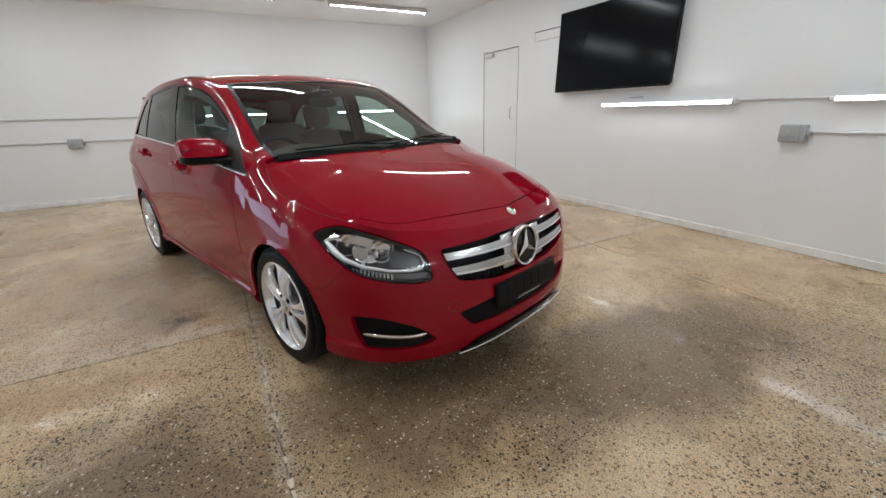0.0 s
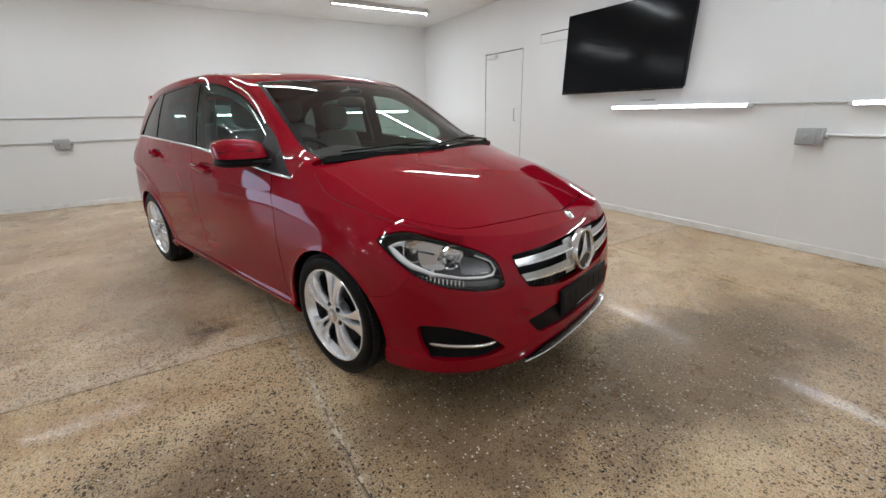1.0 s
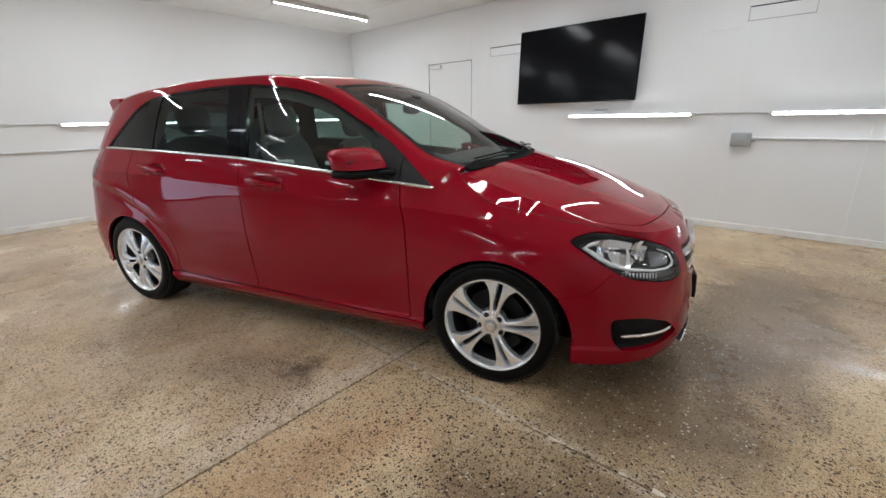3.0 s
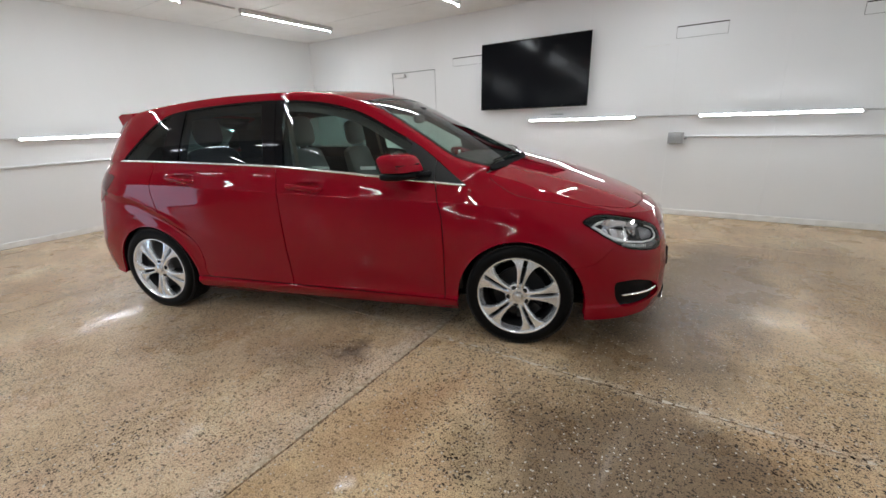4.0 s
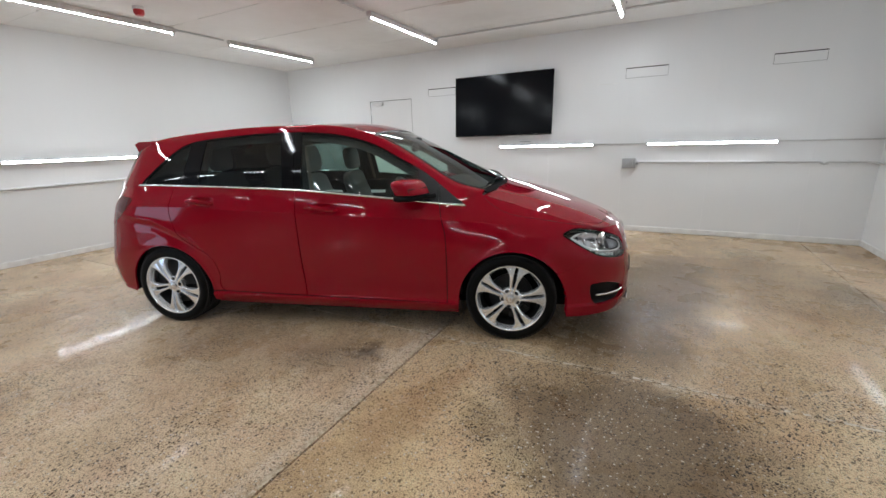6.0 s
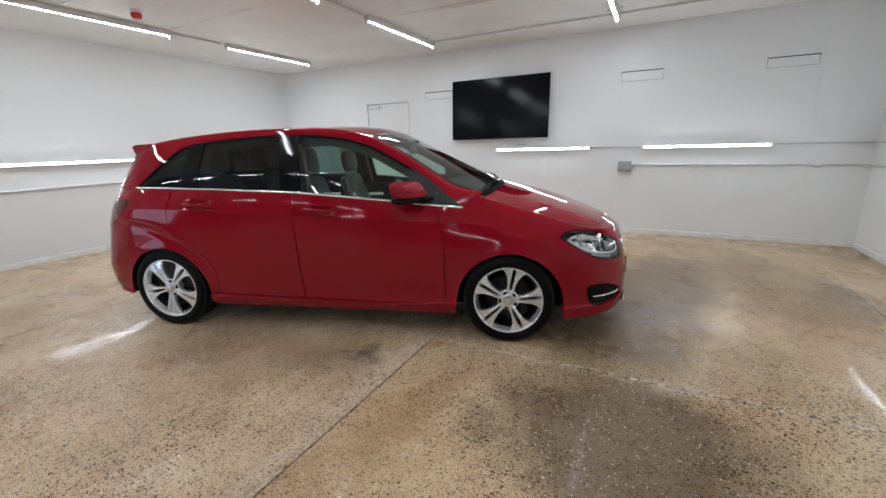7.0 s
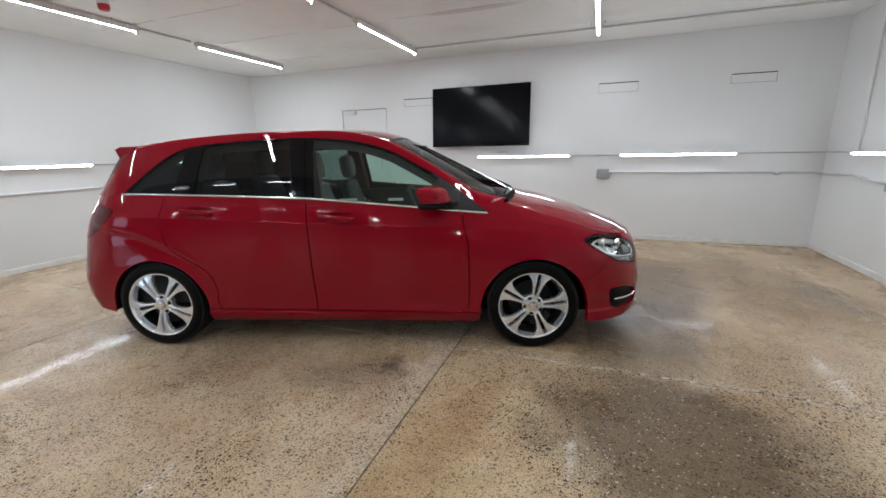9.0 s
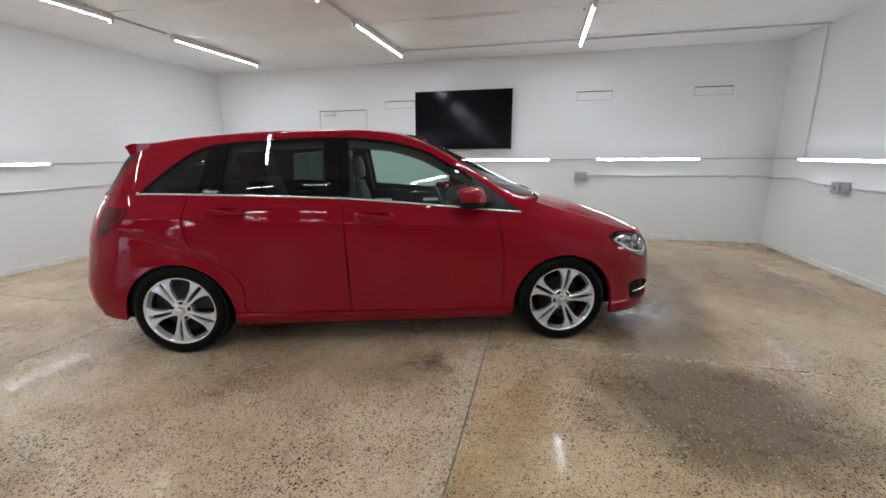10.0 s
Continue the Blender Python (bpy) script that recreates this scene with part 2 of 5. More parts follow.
for scale, p0, s0, s1, col in ((44, .59, .24, .29, (.014, .010, .008)), (66, .59, .28, .34, (.014, .010, .008)), (110, .62, .33, .41, (.022, .016, .012)), (240, .62, .38, .54, (.06, .045, .033)), (54, .64, .28, .36, (.085, .057, .038)), (28, .76, .16, .20, (.012, .009, .007))):
    cells = speckle(FLOOR, scale, jitter.outputs[0])
    pick = ramp(FLOOR, cells.outputs["Color"], (p0, (0, 0, 0)), (p0 + .04, (1, 1, 1)))
    size = ramp(FLOOR, cells.outputs["Distance"], (s0, (1, 1, 1)), (s1, (0, 0, 0)))
    spot = mixed(FLOOR, 1.0, mixed(FLOOR, 1.0, pick, size, "MULTIPLY"), region, "MULTIPLY")
    tone = mixed(FLOOR, spot, tone, col)
    dark_stone = spot if dark_stone is None else mixed(FLOOR, 1.0, dark_stone, spot, "ADD")
pale = speckle(FLOOR, 66, jitter.outputs[0])
pale_pick = ramp(FLOOR, pale.outputs["Color"], (.72, (0, 0, 0)), (.76, (1, 1, 1)))
pale_size = ramp(FLOOR, pale.outputs["Distance"], (.22, (1, 1, 1)), (.36, (0, 0, 0)))
tone = mixed(FLOOR, mixed(FLOOR, 1.0, pale_pick, pale_size, "MULTIPLY"), tone, (.60, .53, .44))
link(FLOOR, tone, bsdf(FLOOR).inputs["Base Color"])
shine = ramp(FLOOR, noise_of(FLOOR, 1.7, 6, .65, where), (.32, (.20, .20, .20)), (.68, (.38, .38, .38)))
link(FLOOR, shine, bsdf(FLOOR).inputs["Roughness"])
# a thin worn sealer: glassy where it holds, gone over stones and in scuffed patches
sealer = mixed(FLOOR, 1.0, ramp(FLOOR, noise_of(FLOOR, 2.6, 8, .72, where), (.39, (.04, .04, .04)), (.62, (.50, .50, .50))), ramp(FLOOR, noise_of(FLOOR, 85, 5, .75, where), (.42, (.05, .05, .05)), (.58, (1, 1, 1))), "MULTIPLY")
sealer = mixed(FLOOR, dark_stone, sealer, (.0, .0, .0))
for fac in oval_masks[:3]:   # hardly any sealer inside the first three ovals
    sealer = mixed(FLOOR, fac, sealer, (.01, .01, .01))
link(FLOOR, sealer, bsdf(FLOOR).inputs["Coat Weight"])
bsdf(FLOOR).inputs["Coat Roughness"].default_value = .045
ripple = node(FLOOR, "ShaderNodeBump", Strength=.085, Distance=.004)
link(FLOOR, noise_of(FLOOR, 16, 5, .65, where), ripple.inputs["Height"])
link(FLOOR, ripple.outputs[0], bsdf(FLOOR).inputs["Coat Normal"])
bump(FLOOR, mixed(FLOOR, .5, noise_of(FLOOR, 60, 6, .7, where), dark_stone, "SUBTRACT"), .22, .006)
PALE_FILLER = material("pale_filler", (.60, .52, .42), .7)
link(PALE_FILLER, ramp(PALE_FILLER, noise_of(PALE_FILLER, 40, 5, .7), (.36, (.42, .35, .27)), (.55, (.66, .59, .49))), bsdf(PALE_FILLER).inputs["Base Color"])
TAN_FILLER = material("tan_repair_dust", (.45, .36, .26), .8)
link(TAN_FILLER, ramp(TAN_FILLER, noise_of(TAN_FILLER, 30, 6, .75), (.38, (.30, .215, .14)), (.6, (.60, .50, .37))), bsdf(TAN_FILLER).inputs["Base Color"])
JOINT = material("dusty_joint_filler", (.42, .36, .29), .8)
link(JOINT, ramp(JOINT, noise_of(JOINT, 14, 6, .7), (.35, (.16, .125, .095)), (.55, (.36, .31, .25)), (.7, (.52, .47, .40))), bsdf(JOINT).inputs["Base Color"])

# ---- mesh tools ----
def part(name, bm, mat, parent=None, label="", smooth=True):
    """Links a bmesh as one mesh object, under a thing or a part."""
    me = bpy.data.meshes.new(name)
    bm.normal_update()
    bm.to_mesh(me)
    bm.free()
    me.materials.append(mat)
    for p in me.polygons:
        p.use_smooth = smooth
    if smooth:
        me.set_sharp_from_angle(angle=radians(38))
    ob = new(name, me)
    ob.parent = parent
    return tagged(ob, label)


def empty(name, m=None, parent=None):
    ob = new(name)
    ob.empty_display_size = .1
    if m:
        ob.matrix_basis = m
    ob.parent = parent
    return ob


def add_box(bm, x0, x1, y0, y1, z0, z1, bevel=0.0, seg=2, m=None):
    made = bmesh.ops.create_cube(bm, size=1)["verts"]
    for v in made:
        v.co = Vector(((x0 + x1) / 2 + v.co.x * (x1 - x0), (y0 + y1) / 2 + v.co.y * (y1 - y0), (z0 + z1) / 2 + v.co.z * (z1 - z0)))
    if bevel:
        edges = list({e for v in made for e in v.link_edges})
        made = bmesh.ops.bevel(bm, geom=edges, offset=bevel, segments=seg, profile=.5, affect="EDGES")["verts"]
    if m:
        bmesh.ops.transform(bm, matrix=m, verts=[v for v in made if v.is_valid])
    return bm


def box(x0, x1, y0, y1, z0, z1, bevel=0.0, seg=2):
    return add_box(bmesh.new(), x0, x1, y0, y1, z0, z1, bevel, seg)


def add_tube(bm, pts, r, sides=10, caps=True, closed=False):
    """A round bar along points; r may be one radius or one for each point."""
    pts = [Vector(p) for p in pts]
    n, rings = len(pts), []
    up = Vector((0, 0, 1))
    for i, p in enumerate(pts):
        if closed:
            d = pts[(i + 1) % n] - pts[i - 1]
        else:
            d = pts[min(i + 1, n - 1)] - pts[max(i - 1, 0)]
        d.normalize()
        a = d.cross(up if abs(d.z) < .95 else Vector((1, 0, 0))).normalized()
        b = d.cross(a)
        rr = r[i] if isinstance(r, (list, tuple)) else r
        rings.append([bm.verts.new(p + rr * (math.cos(t) * a + math.sin(t) * b)) for t in (2 * math.pi * k / sides for k in range(sides))])
    for i in range(n if closed else n - 1):
        u, w = rings[i], rings[(i + 1) % n]
        for k in range(sides):
            bm.faces.new((u[k], w[k], w[(k + 1) % sides], u[(k + 1) % sides]))
    if caps and not closed:
        bm.faces.new(rings[0])
        bm.faces.new(rings[-1][::-1])
    bmesh.ops.recalc_face_normals(bm, faces=bm.faces[:])
    return bm


def tube(pts, r, sides=10, **more):
    return add_tube(bmesh.new(), pts, r, sides, **more)


def lathe(profile, sides=64, axis="y", closed=False):
    """Turns (radius, along) pairs about the y axis."""
    bm, rings = bmesh.new(), []
    for r, a in profile:
        if r < 1e-6:
            rings.append([bm.verts.new((0, a, 0))])
        else:
            rings.append([bm.verts.new((r * math.cos(t), a, r * math.sin(t))) for t in (2 * math.pi * k / sides for k in range(sides))])
    pairs = list(zip(rings, rings[1:] + rings[:1])) if closed else list(zip(rings, rings[1:]))
    for u, w in pairs:
        for k in range(sides):
            j = (k + 1) % sides
            if len(u) == 1 and len(w) > 1:
                bm.faces.new((u[0], w[k], w[j]))
            elif len(w) == 1 and len(u) > 1:
                bm.faces.new((u[k], w[0], u[j]))
            elif len(u) > 1:
                bm.faces.new((u[k], w[k], w[j], u[j]))
    bmesh.ops.recalc_face_normals(bm, faces=bm.faces[:])
    return bm


def ellipsoid(c, r, power=2.0, seg=28, rings=16):
    """A rounded body: power 2 is an ellipsoid, more is boxier."""
    bm = bmesh.new()
    bmesh.ops.create_uvsphere(bm, u_segments=seg, v_segments=rings, radius=1)
    for v in bm.verts:
        d = [math.copysign(abs(a) ** (2 / power), a) for a in v.co]
        v.co = Vector([c[k] + r[k] * d[k] for k in range(3)])
    return bm


def smooth_loop(pts, n=8):
    """A closed smooth line through a few corner points (Catmull-Rom)."""
    p, out = np.array(pts, float), []
    for i in range(len(p)):
        a, b, c, d = p[i - 1], p[i], p[(i + 1) % len(p)], p[(i + 2) % len(p)]
        for t in np.linspace(0, 1, n, endpoint=False):
            out.append(.5 * (2 * b + (c - a) * t + (2 * a - 5 * b + 4 * c - d) * t * t + (3 * b - a - 3 * c + d) * t ** 3))
    return np.array(out)


def inside(poly, u, v):
    """Distance from the edge of a closed outline, positive within."""
    p = np.array(poly, float)
    best, odd = np.full(u.shape, 1e9), np.zeros(u.shape, bool)
    for a, b in zip(p, np.roll(p, -1, 0)):
        e = b - a
        t = np.clip(((u - a[0]) * e[0] + (v - a[1]) * e[1]) / max(e @ e, 1e-12), 0, 1)
        best = np.minimum(best, (u - a[0] - t * e[0]) ** 2 + (v - a[1] - t * e[1]) ** 2)
        cross = (a[1] > v) != (b[1] > v)
        odd ^= cross & (u < a[0] + (v - a[1]) * e[0] / (e[1] if abs(e[1]) > 1e-12 else 1e-12))
    return np.where(odd, 1, -1) * np.sqrt(best)


def cut_sheet(P, N, D):
    """The part of a grid of points where D > 0, cut along D = 0: points, normals and faces."""
    nu, nv = D.shape
    D = np.where(np.abs(D) < 1e-5, 1e-5, D)
    keep = D > 0
    index, pts, nor, faces, mids = {}, [], [], [], {}

    def corner(i, j):
        if (i, j) not in index:
            index[i, j] = len(pts)
            pts.append(P[i, j]), nor.append(N[i, j])
        return index[i, j]

    def middle(a, b):
        k = (a, b) if a < b else (b, a)
        if k not in mids:
            t = D[k[0]] / (D[k[0]] - D[k[1]])
            mids[k] = len(pts)
            pts.append(P[k[0]] * (1 - t) + P[k[1]] * t), nor.append(unit(N[k[0]] * (1 - t) + N[k[1]] * t))
        return mids[k]
    count = keep[:-1, :-1].astype(int) + keep[1:, :-1] + keep[1:, 1:] + keep[:-1, 1:]
    for i, j in zip(*np.nonzero(count)):
        ring = [(i, j), (i + 1, j), (i + 1, j + 1), (i, j + 1)]
        f = []
        for a, b in zip(ring, ring[1:] + ring[:1]):
            if keep[a]:
                f.append(corner(*a))
            if keep[a] != keep[b]:
                f.append(middle(a, b))
        if len(f) > 2:
            faces.append(f)
    return np.array(pts).reshape(-1, 3), np.array(nor).reshape(-1, 3), faces


def skin(name, grid, D, mat, parent, sides="R", off=0.0, thick=.012, label=""):
    """A panel of a surface: D > 0 is kept. sides: R or L for one flank, B for both in one mesh. Its rims turn inwards."""
    P, N, F = cut_sheet(grid[0] + grid[1] * off, grid[1], D)
    pts, nor, faces = list(P), list(N), [list(f) for f in F]
    flat = set()
    if thick:
        seen = {}
        for f in F:
            for a, b in zip(f, f[1:] + f[:1]):
                seen[(a, b)] = 1
        low = {}
        for a, b in [e for e in seen if (e[1], e[0]) not in seen]:
            if abs(P[a][1]) < 2e-4 and abs(P[b][1]) < 2e-4:
                continue
            for k in (a, b):
                if k not in low:
                    low[k] = len(pts)
                    pts.append(P[k] - N[k] * thick), nor.append(N[k])
            flat.add(len(faces))
            faces.append([b, a, low[a], low[b]])
    pts, nor = np.array(pts), np.array(nor)
    if sides in ("L", "B"):
        m_pts, m_nor, m_faces = pts * [1, -1, 1], nor * [1, -1, 1], [f[::-1] for f in faces]
        if sides == "L":
            pts, nor, faces = m_pts, m_nor, m_faces
        else:
            k = len(pts)
            flat |= {i + len(faces) for i in flat}
            pts, nor, faces = np.concatenate([pts, m_pts]), np.concatenate([nor, m_nor]), faces + [[i + k for i in f] for f in m_faces]
    me = bpy.data.meshes.new(name)
    me.from_pydata([tuple(p) for p in pts], [], faces)
    me.materials.append(mat)
    for p in me.polygons:
        p.use_smooth = p.index not in flat
    loops = []
    for i, f in enumerate(faces):
        loops += [(0, 0, 0)] * len(f) if i in flat else [tuple(nor[k]) for k in f]
    me.normals_split_custom_set(loops)
    ob = new(name, me)
    ob.parent = parent
    return tagged(ob, label)


# ---- the room ----
X0, X1, Y0, Y1, H = -6.25, 3.11, -10.5, 4.108, 2.87


def setting(ob, label, category):
    return tagged(ob, label, category, kind="structure")


floor = setting(part("floor", box(X0 - .2, X1 + .2, Y0 - .2, Y1 + .2, -.22, -.012), JOINT), "ground concrete floor with dusty filled joints", "floor")
cuts_x, cuts_y = [X0, -3.60, -.515, 2.515, X1], [Y0, -6.3, -3.2, -.163, 2.85, Y1]
for a, b in zip(cuts_x, cuts_x[1:]):
    for c, d in zip(cuts_y, cuts_y[1:]):
        g = .004
        part("floor_slab", box(a + g, b - g, c + g, d - g, -.06, 0, .0025, 1), FLOOR, floor, smooth=False)


# a pale, broken filler line along one joint
pale_line = bmesh.new()
random.seed(5)
x = -.49
while x < X1 - .1:
    n = random.uniform(.012, .05)
    if random.random() < .55:
        w0, w1 = random.uniform(.003, .013), random.uniform(.003, .013)
        c = -.163 + random.uniform(-.006, .006)
        v = [pale_line.verts.new(p) for p in ((x, c - w0, .0012), (x + n * .5, c - w1, .0012), (x + n, c - w0 * .4, .0012), (x + n, c + w1 * .5, .0012), (x + n * .6, c + w0, .0012), (x, c + w1, .0012))]
        pale_line.faces.new(v)
    x += n + random.uniform(-.008, .012)
part("joint_filler", pale_line, PALE_FILLER, floor, "broken pale filler along the joint", False)

# a dusty tan repair strip beside the other joint
tan_line = bmesh.new()
y = -4.0
while y < .35:
    n = random.uniform(.03, .14)
    w0, w1 = random.uniform(.010, .034), random.uniform(.010, .034)
    if random.random() < .85:
        v = [tan_line.verts.new(p) for p in ((-.5215 - w0, y, .0011), (-.5215, y, .0011), (-.5215, y + n, .0011), (-.5215 - w1, y + n, .0011), (-.5215 - (w0 + w1) * .6, y + n * .5, .0011))]
        tan_line.faces.new(v)
    y += n + random.uniform(0, .012)
part("repair_strip", tan_line, TAN_FILLER, floor, "dusty tan repair strip along the joint", False)


def wall(name, label, lo, hi, seams, axis, inner, outer, skip=None, paint=None):
    """A wall of upright painted panels with fine open joints, on a dark backing."""
    def span(a, b, z0, z1, d0, d1, bev=0.0):
        return box(a, b, min(d0, d1), max(d0, d1), z0, z1, bev, 1) if axis == "x" else box(min(d0, d1), max(d0, d1), a, b, z0, z1, bev, 1)
    back = inner + (outer - inner) * .35
    w = setting(part(name, span(lo, hi, -.1, H + .12, back, outer), SEAM), label, "wall")
    for i, (a, b) in enumerate(zip(seams, seams[1:])):
        z0 = skip[2] if skip and skip[0] <= (a + b) / 2 <= skip[1] else 0
        part("wall_panel", span(a + (.0002 if i else -.03), b - (.0002 if i < len(seams) - 2 else -.03), z0, H + .05, inner, back, .0007), (paint or WALL) if axis == "x" or i else UNSEEN_GREY, w, smooth=False)
    return w


DOOR_X0, DOOR_X1, DOOR_Z = -4.165, -3.25, 2.14
wall("wall_north", "white painted insulated wall panels with fine seams", X0 - .15, X1 + .15,
     [X0, -5.2, DOOR_X0, DOOR_X1, -2.92, -1.83, -.75, .33, 1.41, 2.49, X1], "x", Y1, Y1 + .15, (DOOR_X0, DOOR_X1, DOOR_Z))
wall("wall_south", "unseen closing wall, greyed so reflections stay dim", X0 - .15, X1 + .15, [X0, X1], "x", Y0, Y0 - .15, paint=UNSEEN_GREY)
GATE_Y0, GATE_Y1, GATE_Z = -8.3, -5.4, 2.35
wall("wall_west_a", "unseen wall beside the vehicle entrance, greyed to stay dim", Y0, GATE_Y0, [Y0, GATE_Y0], "y", X0, X0 - .15)
wall("wall_west_b", "white painted wall with surface conduits", GATE_Y1, Y1, [GATE_Y1, -4.6, Y1], "y", X0, X0 - .15)
setting(part("lintel_west", box(X0 - .15, X0 - .002, GATE_Y0 + .031, GATE_Y1 - .031, GATE_Z, H + .12), UNSEEN_GREY, smooth=False), "grey lintel over the open vehicle entrance", "lintel")
wall("wall_east", "white painted wall with surface conduits", Y0, Y1, [Y0, -4.6, Y1], "y", X1, X1 + .15)

bm = bmesh.new()
random.seed(11)
rows = [Y0, -9.0, -7.9, -6.8, -5.7, -4.6, -3.5, -2.4, -1.3, -.19, .91, 1.97, 3.13, Y1]
for i, (a, b) in enumerate(zip(rows, rows[1:])):
    seam = .0068
    if b > -4:
        add_box(bm, X0 - .1, X1 + .1, a + seam, b - seam, H, H + .08, .002, 1)
        if i and rows[i] > -4:   # lengths of the seam that are filled and painted over
            x = X0 - .1
            while x < X1:
                n = random.uniform(.10, .55) if x > -5.2 else 1.0
                add_box(bm, x, min(x + n, X1 + .1), a - seam - .0005, a + seam + .0005, H + .0012, H + .06)
                x += n + random.uniform(.15, 1.1)
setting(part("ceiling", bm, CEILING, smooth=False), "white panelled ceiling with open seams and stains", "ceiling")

setting(part("ceiling_void", box(X0 - .1, X1 + .1, -4.6, Y1 + .1, H + .085, H + .2), SHADE_GAP, smooth=False), "dark void above the ceiling panels", "ceiling")
# out of view; greyed to keep reflections in the car dark
setting(part("ceiling_south", box(X0 - .1, X1 + .1, Y0 - .1, -4.604, H + .002, H + .2), UNSEEN_GREY, smooth=False), "unseen ceiling, greyed so reflections stay dim", "ceiling")
for name, b in (("baseboard_north_a", (X0 + .012, DOOR_X0 - .01, Y1 - .012, Y1)), ("baseboard_north_b", (DOOR_X1 + .01, X1 - .012, Y1 - .012, Y1)),
                ("baseboard_west", (X0, X0 + .012, GATE_Y1, Y1)), ("baseboard_east", (X1 - .012, X1, Y0, Y1)), ("baseboard_south", (X0 + .012, X1 - .012, Y0, Y0 + .012))):
    setting(part(name, box(*b, .0015, .075, .004, 1), TRIM_WHITE, smooth=False), "scuffed white painted skirting strip", "skirting")

# a plain flush door in the far wall
door = setting(part("door_1", box(DOOR_X0 + .006, DOOR_X1 - .006, Y1 + .001, Y1 + .04, .008, DOOR_Z - .010, .002, 1), WALL, smooth=False), "closed flush white steel door", "door")
# dark strips stand in for the shaded gap round the leaf
part("door_gap_strips", add_box(add_box(box(DOOR_X0, DOOR_X0 + .0015, Y1 - .003, Y1 + .03, 0, DOOR_Z), DOOR_X1 - .0015, DOOR_X1, Y1 - .003, Y1 + .03, 0, DOOR_Z),
                           DOOR_X0, DOOR_X1, Y1 - .003, Y1 + .03, DOOR_Z - .010, DOOR_Z - .004), SHADE_GAP, door, "dark shadow gap round the leaf", False)
part("door_handle", tube([(-3.36, Y1, 1.10), (-3.36, Y1 - .05, 1.10), (-3.36, Y1 - .055, 1.115), (-3.36, Y1 - .055, 1.27), (-3.36, Y1 - .05, 1.285), (-3.36, Y1, 1.285)], .009), CHROME, door, "chrome pull handle")
closer = box(-4.08, -3.86, Y1 - .055, Y1, DOOR_Z - .085, DOOR_Z - .03, .008)
add_tube(closer, [(-4.02, Y1 - .05, DOOR_Z - .03), (-4.02, Y1 - .05, DOOR_Z), (-4.22, Y1 - .02, DOOR_Z + .02)], .008, 6)
part("door_closer", closer, FITTING, door, "white door closer arm")
for z in (.3, 1.15, 1.9):
    part("hinge", tube([(DOOR_X0, Y1 - .006, z), (DOOR_X0, Y1 - .006, z + .1)], .008, 8), FITTING, door)


def batten(name, m, length, label, dirty=True):
    """A tube light: a sheet-metal spine, end holders and one bare lit tube."""
    e = empty(name, m)
    wide = .036 if dirty else .022
    back = box(-length / 2, length / 2, -wide, wide, 0, .05, .006, 1)
    part("spine", back, FITTING_DIRTY if dirty else FITTING, e)
    for s in (-1, 1):
        part("tube_holder", box(s * (length / 2 - .012) - .014, s * (length / 2 - .012) + .014, -.018, .018, -.045, .0, .005, 1), FITTING, e)
    lit = bmesh.new()
    ends = []
    for x in (-length / 2 + .026, length / 2 - .026):
        ends.append([lit.verts.new((x, (.018 if dirty else .0105) * math.cos(t), -.012 - (.0035 if dirty else .0085) * math.sin(t))) for t in (math.pi * k / 10 for k in range(11))])
    for k in range(10):
        lit.faces.new((ends[0][k], ends[0][k + 1], ends[1][k + 1], ends[1][k]))
    lit.faces.new(ends[0])
    lit.faces.new(ends[1][::-1])
    bmesh.ops.recalc_face_normals(lit, faces=lit.faces[:])
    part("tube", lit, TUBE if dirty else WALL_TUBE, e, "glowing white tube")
    part("tube_back", box(-length / 2 + .026, length / 2 - .026, -.020, .020, -.0118, .0, .002, 1), FITTING, e)
    if dirty:
        for k in range(5):
            x = length * (-.42 + .21 * k)
            part("clip", add_box(box(x - .008, x + .008, -.040, .040, .012, .046, .003, 1), x - .006, x + .006, -.023, .023, -.016, .012, .002, 1), FITTING, e)
        for x, y in ((-.3, .075), (.31, -.07), (.34, .08)):
            part("ceiling_bolt", tube([(x * length, y, .034), (x * length, y, .053)], .008, 8), GREY_BOX, e, "dark bolt head in the ceiling")
        part("wire_end", tube([(length / 2, .01, .03), (length / 2 + .03, .03, .012), (length / 2 + .055, .02, .028), (length / 2 + .085, .035, .045)], .0035, 6), GREY_BOX, e, "loose grey wire end")
    return tagged(e, label, "tube light", "tube lights")


# unseen tubes, added to draw light dashes on the doors
for x in (-4.6, -2.2, .3, 2.2):
    batten("wall_tube_light", pose(x, Y0 + .052, 1.275, -90, 0, 180), 1.5, "added unseen batten light on the grey wall", False)
# the row at -7.05 is out of view, added for reflections and fill
for x in (-4.83, -2.33, .25):
    for y in (2.56, .15, -2.25, -7.05):
        batten("ceiling_tube_light", pose(x, y, H - .052, 0, 0, 90), 1.64, "lit fluorescent batten light fixed to the white ceiling")
# made-up short tubes, never in view, sized for the streaks below the waist
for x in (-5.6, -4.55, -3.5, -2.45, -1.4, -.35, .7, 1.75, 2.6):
    batten("ceiling_tube_light", pose(x, -4.98, H - .05, 0, 0, 0), .52, "short added batten light on the unseen ceiling", False)
for x in (-.808, 1.378):
    batten("wall_tube_light", pose(x, Y1 - .052, 1.265, -90, 0, 0), 1.5, "lit batten light fixed along the white wall", False)
for y in (.2, 2.85):
    batten("wall_tube_light", pose(X0 + .052, y, 1.275, -90, 0, 90), 1.58, "lit batten light fixed along the white wall", False)
for y in (2.61, .28):
    batten("wall_tube_light", pose(X1 - .052, y, 1.265, -90, 0, -90), 1.5, "lit batten light fixed along the white wall", False)


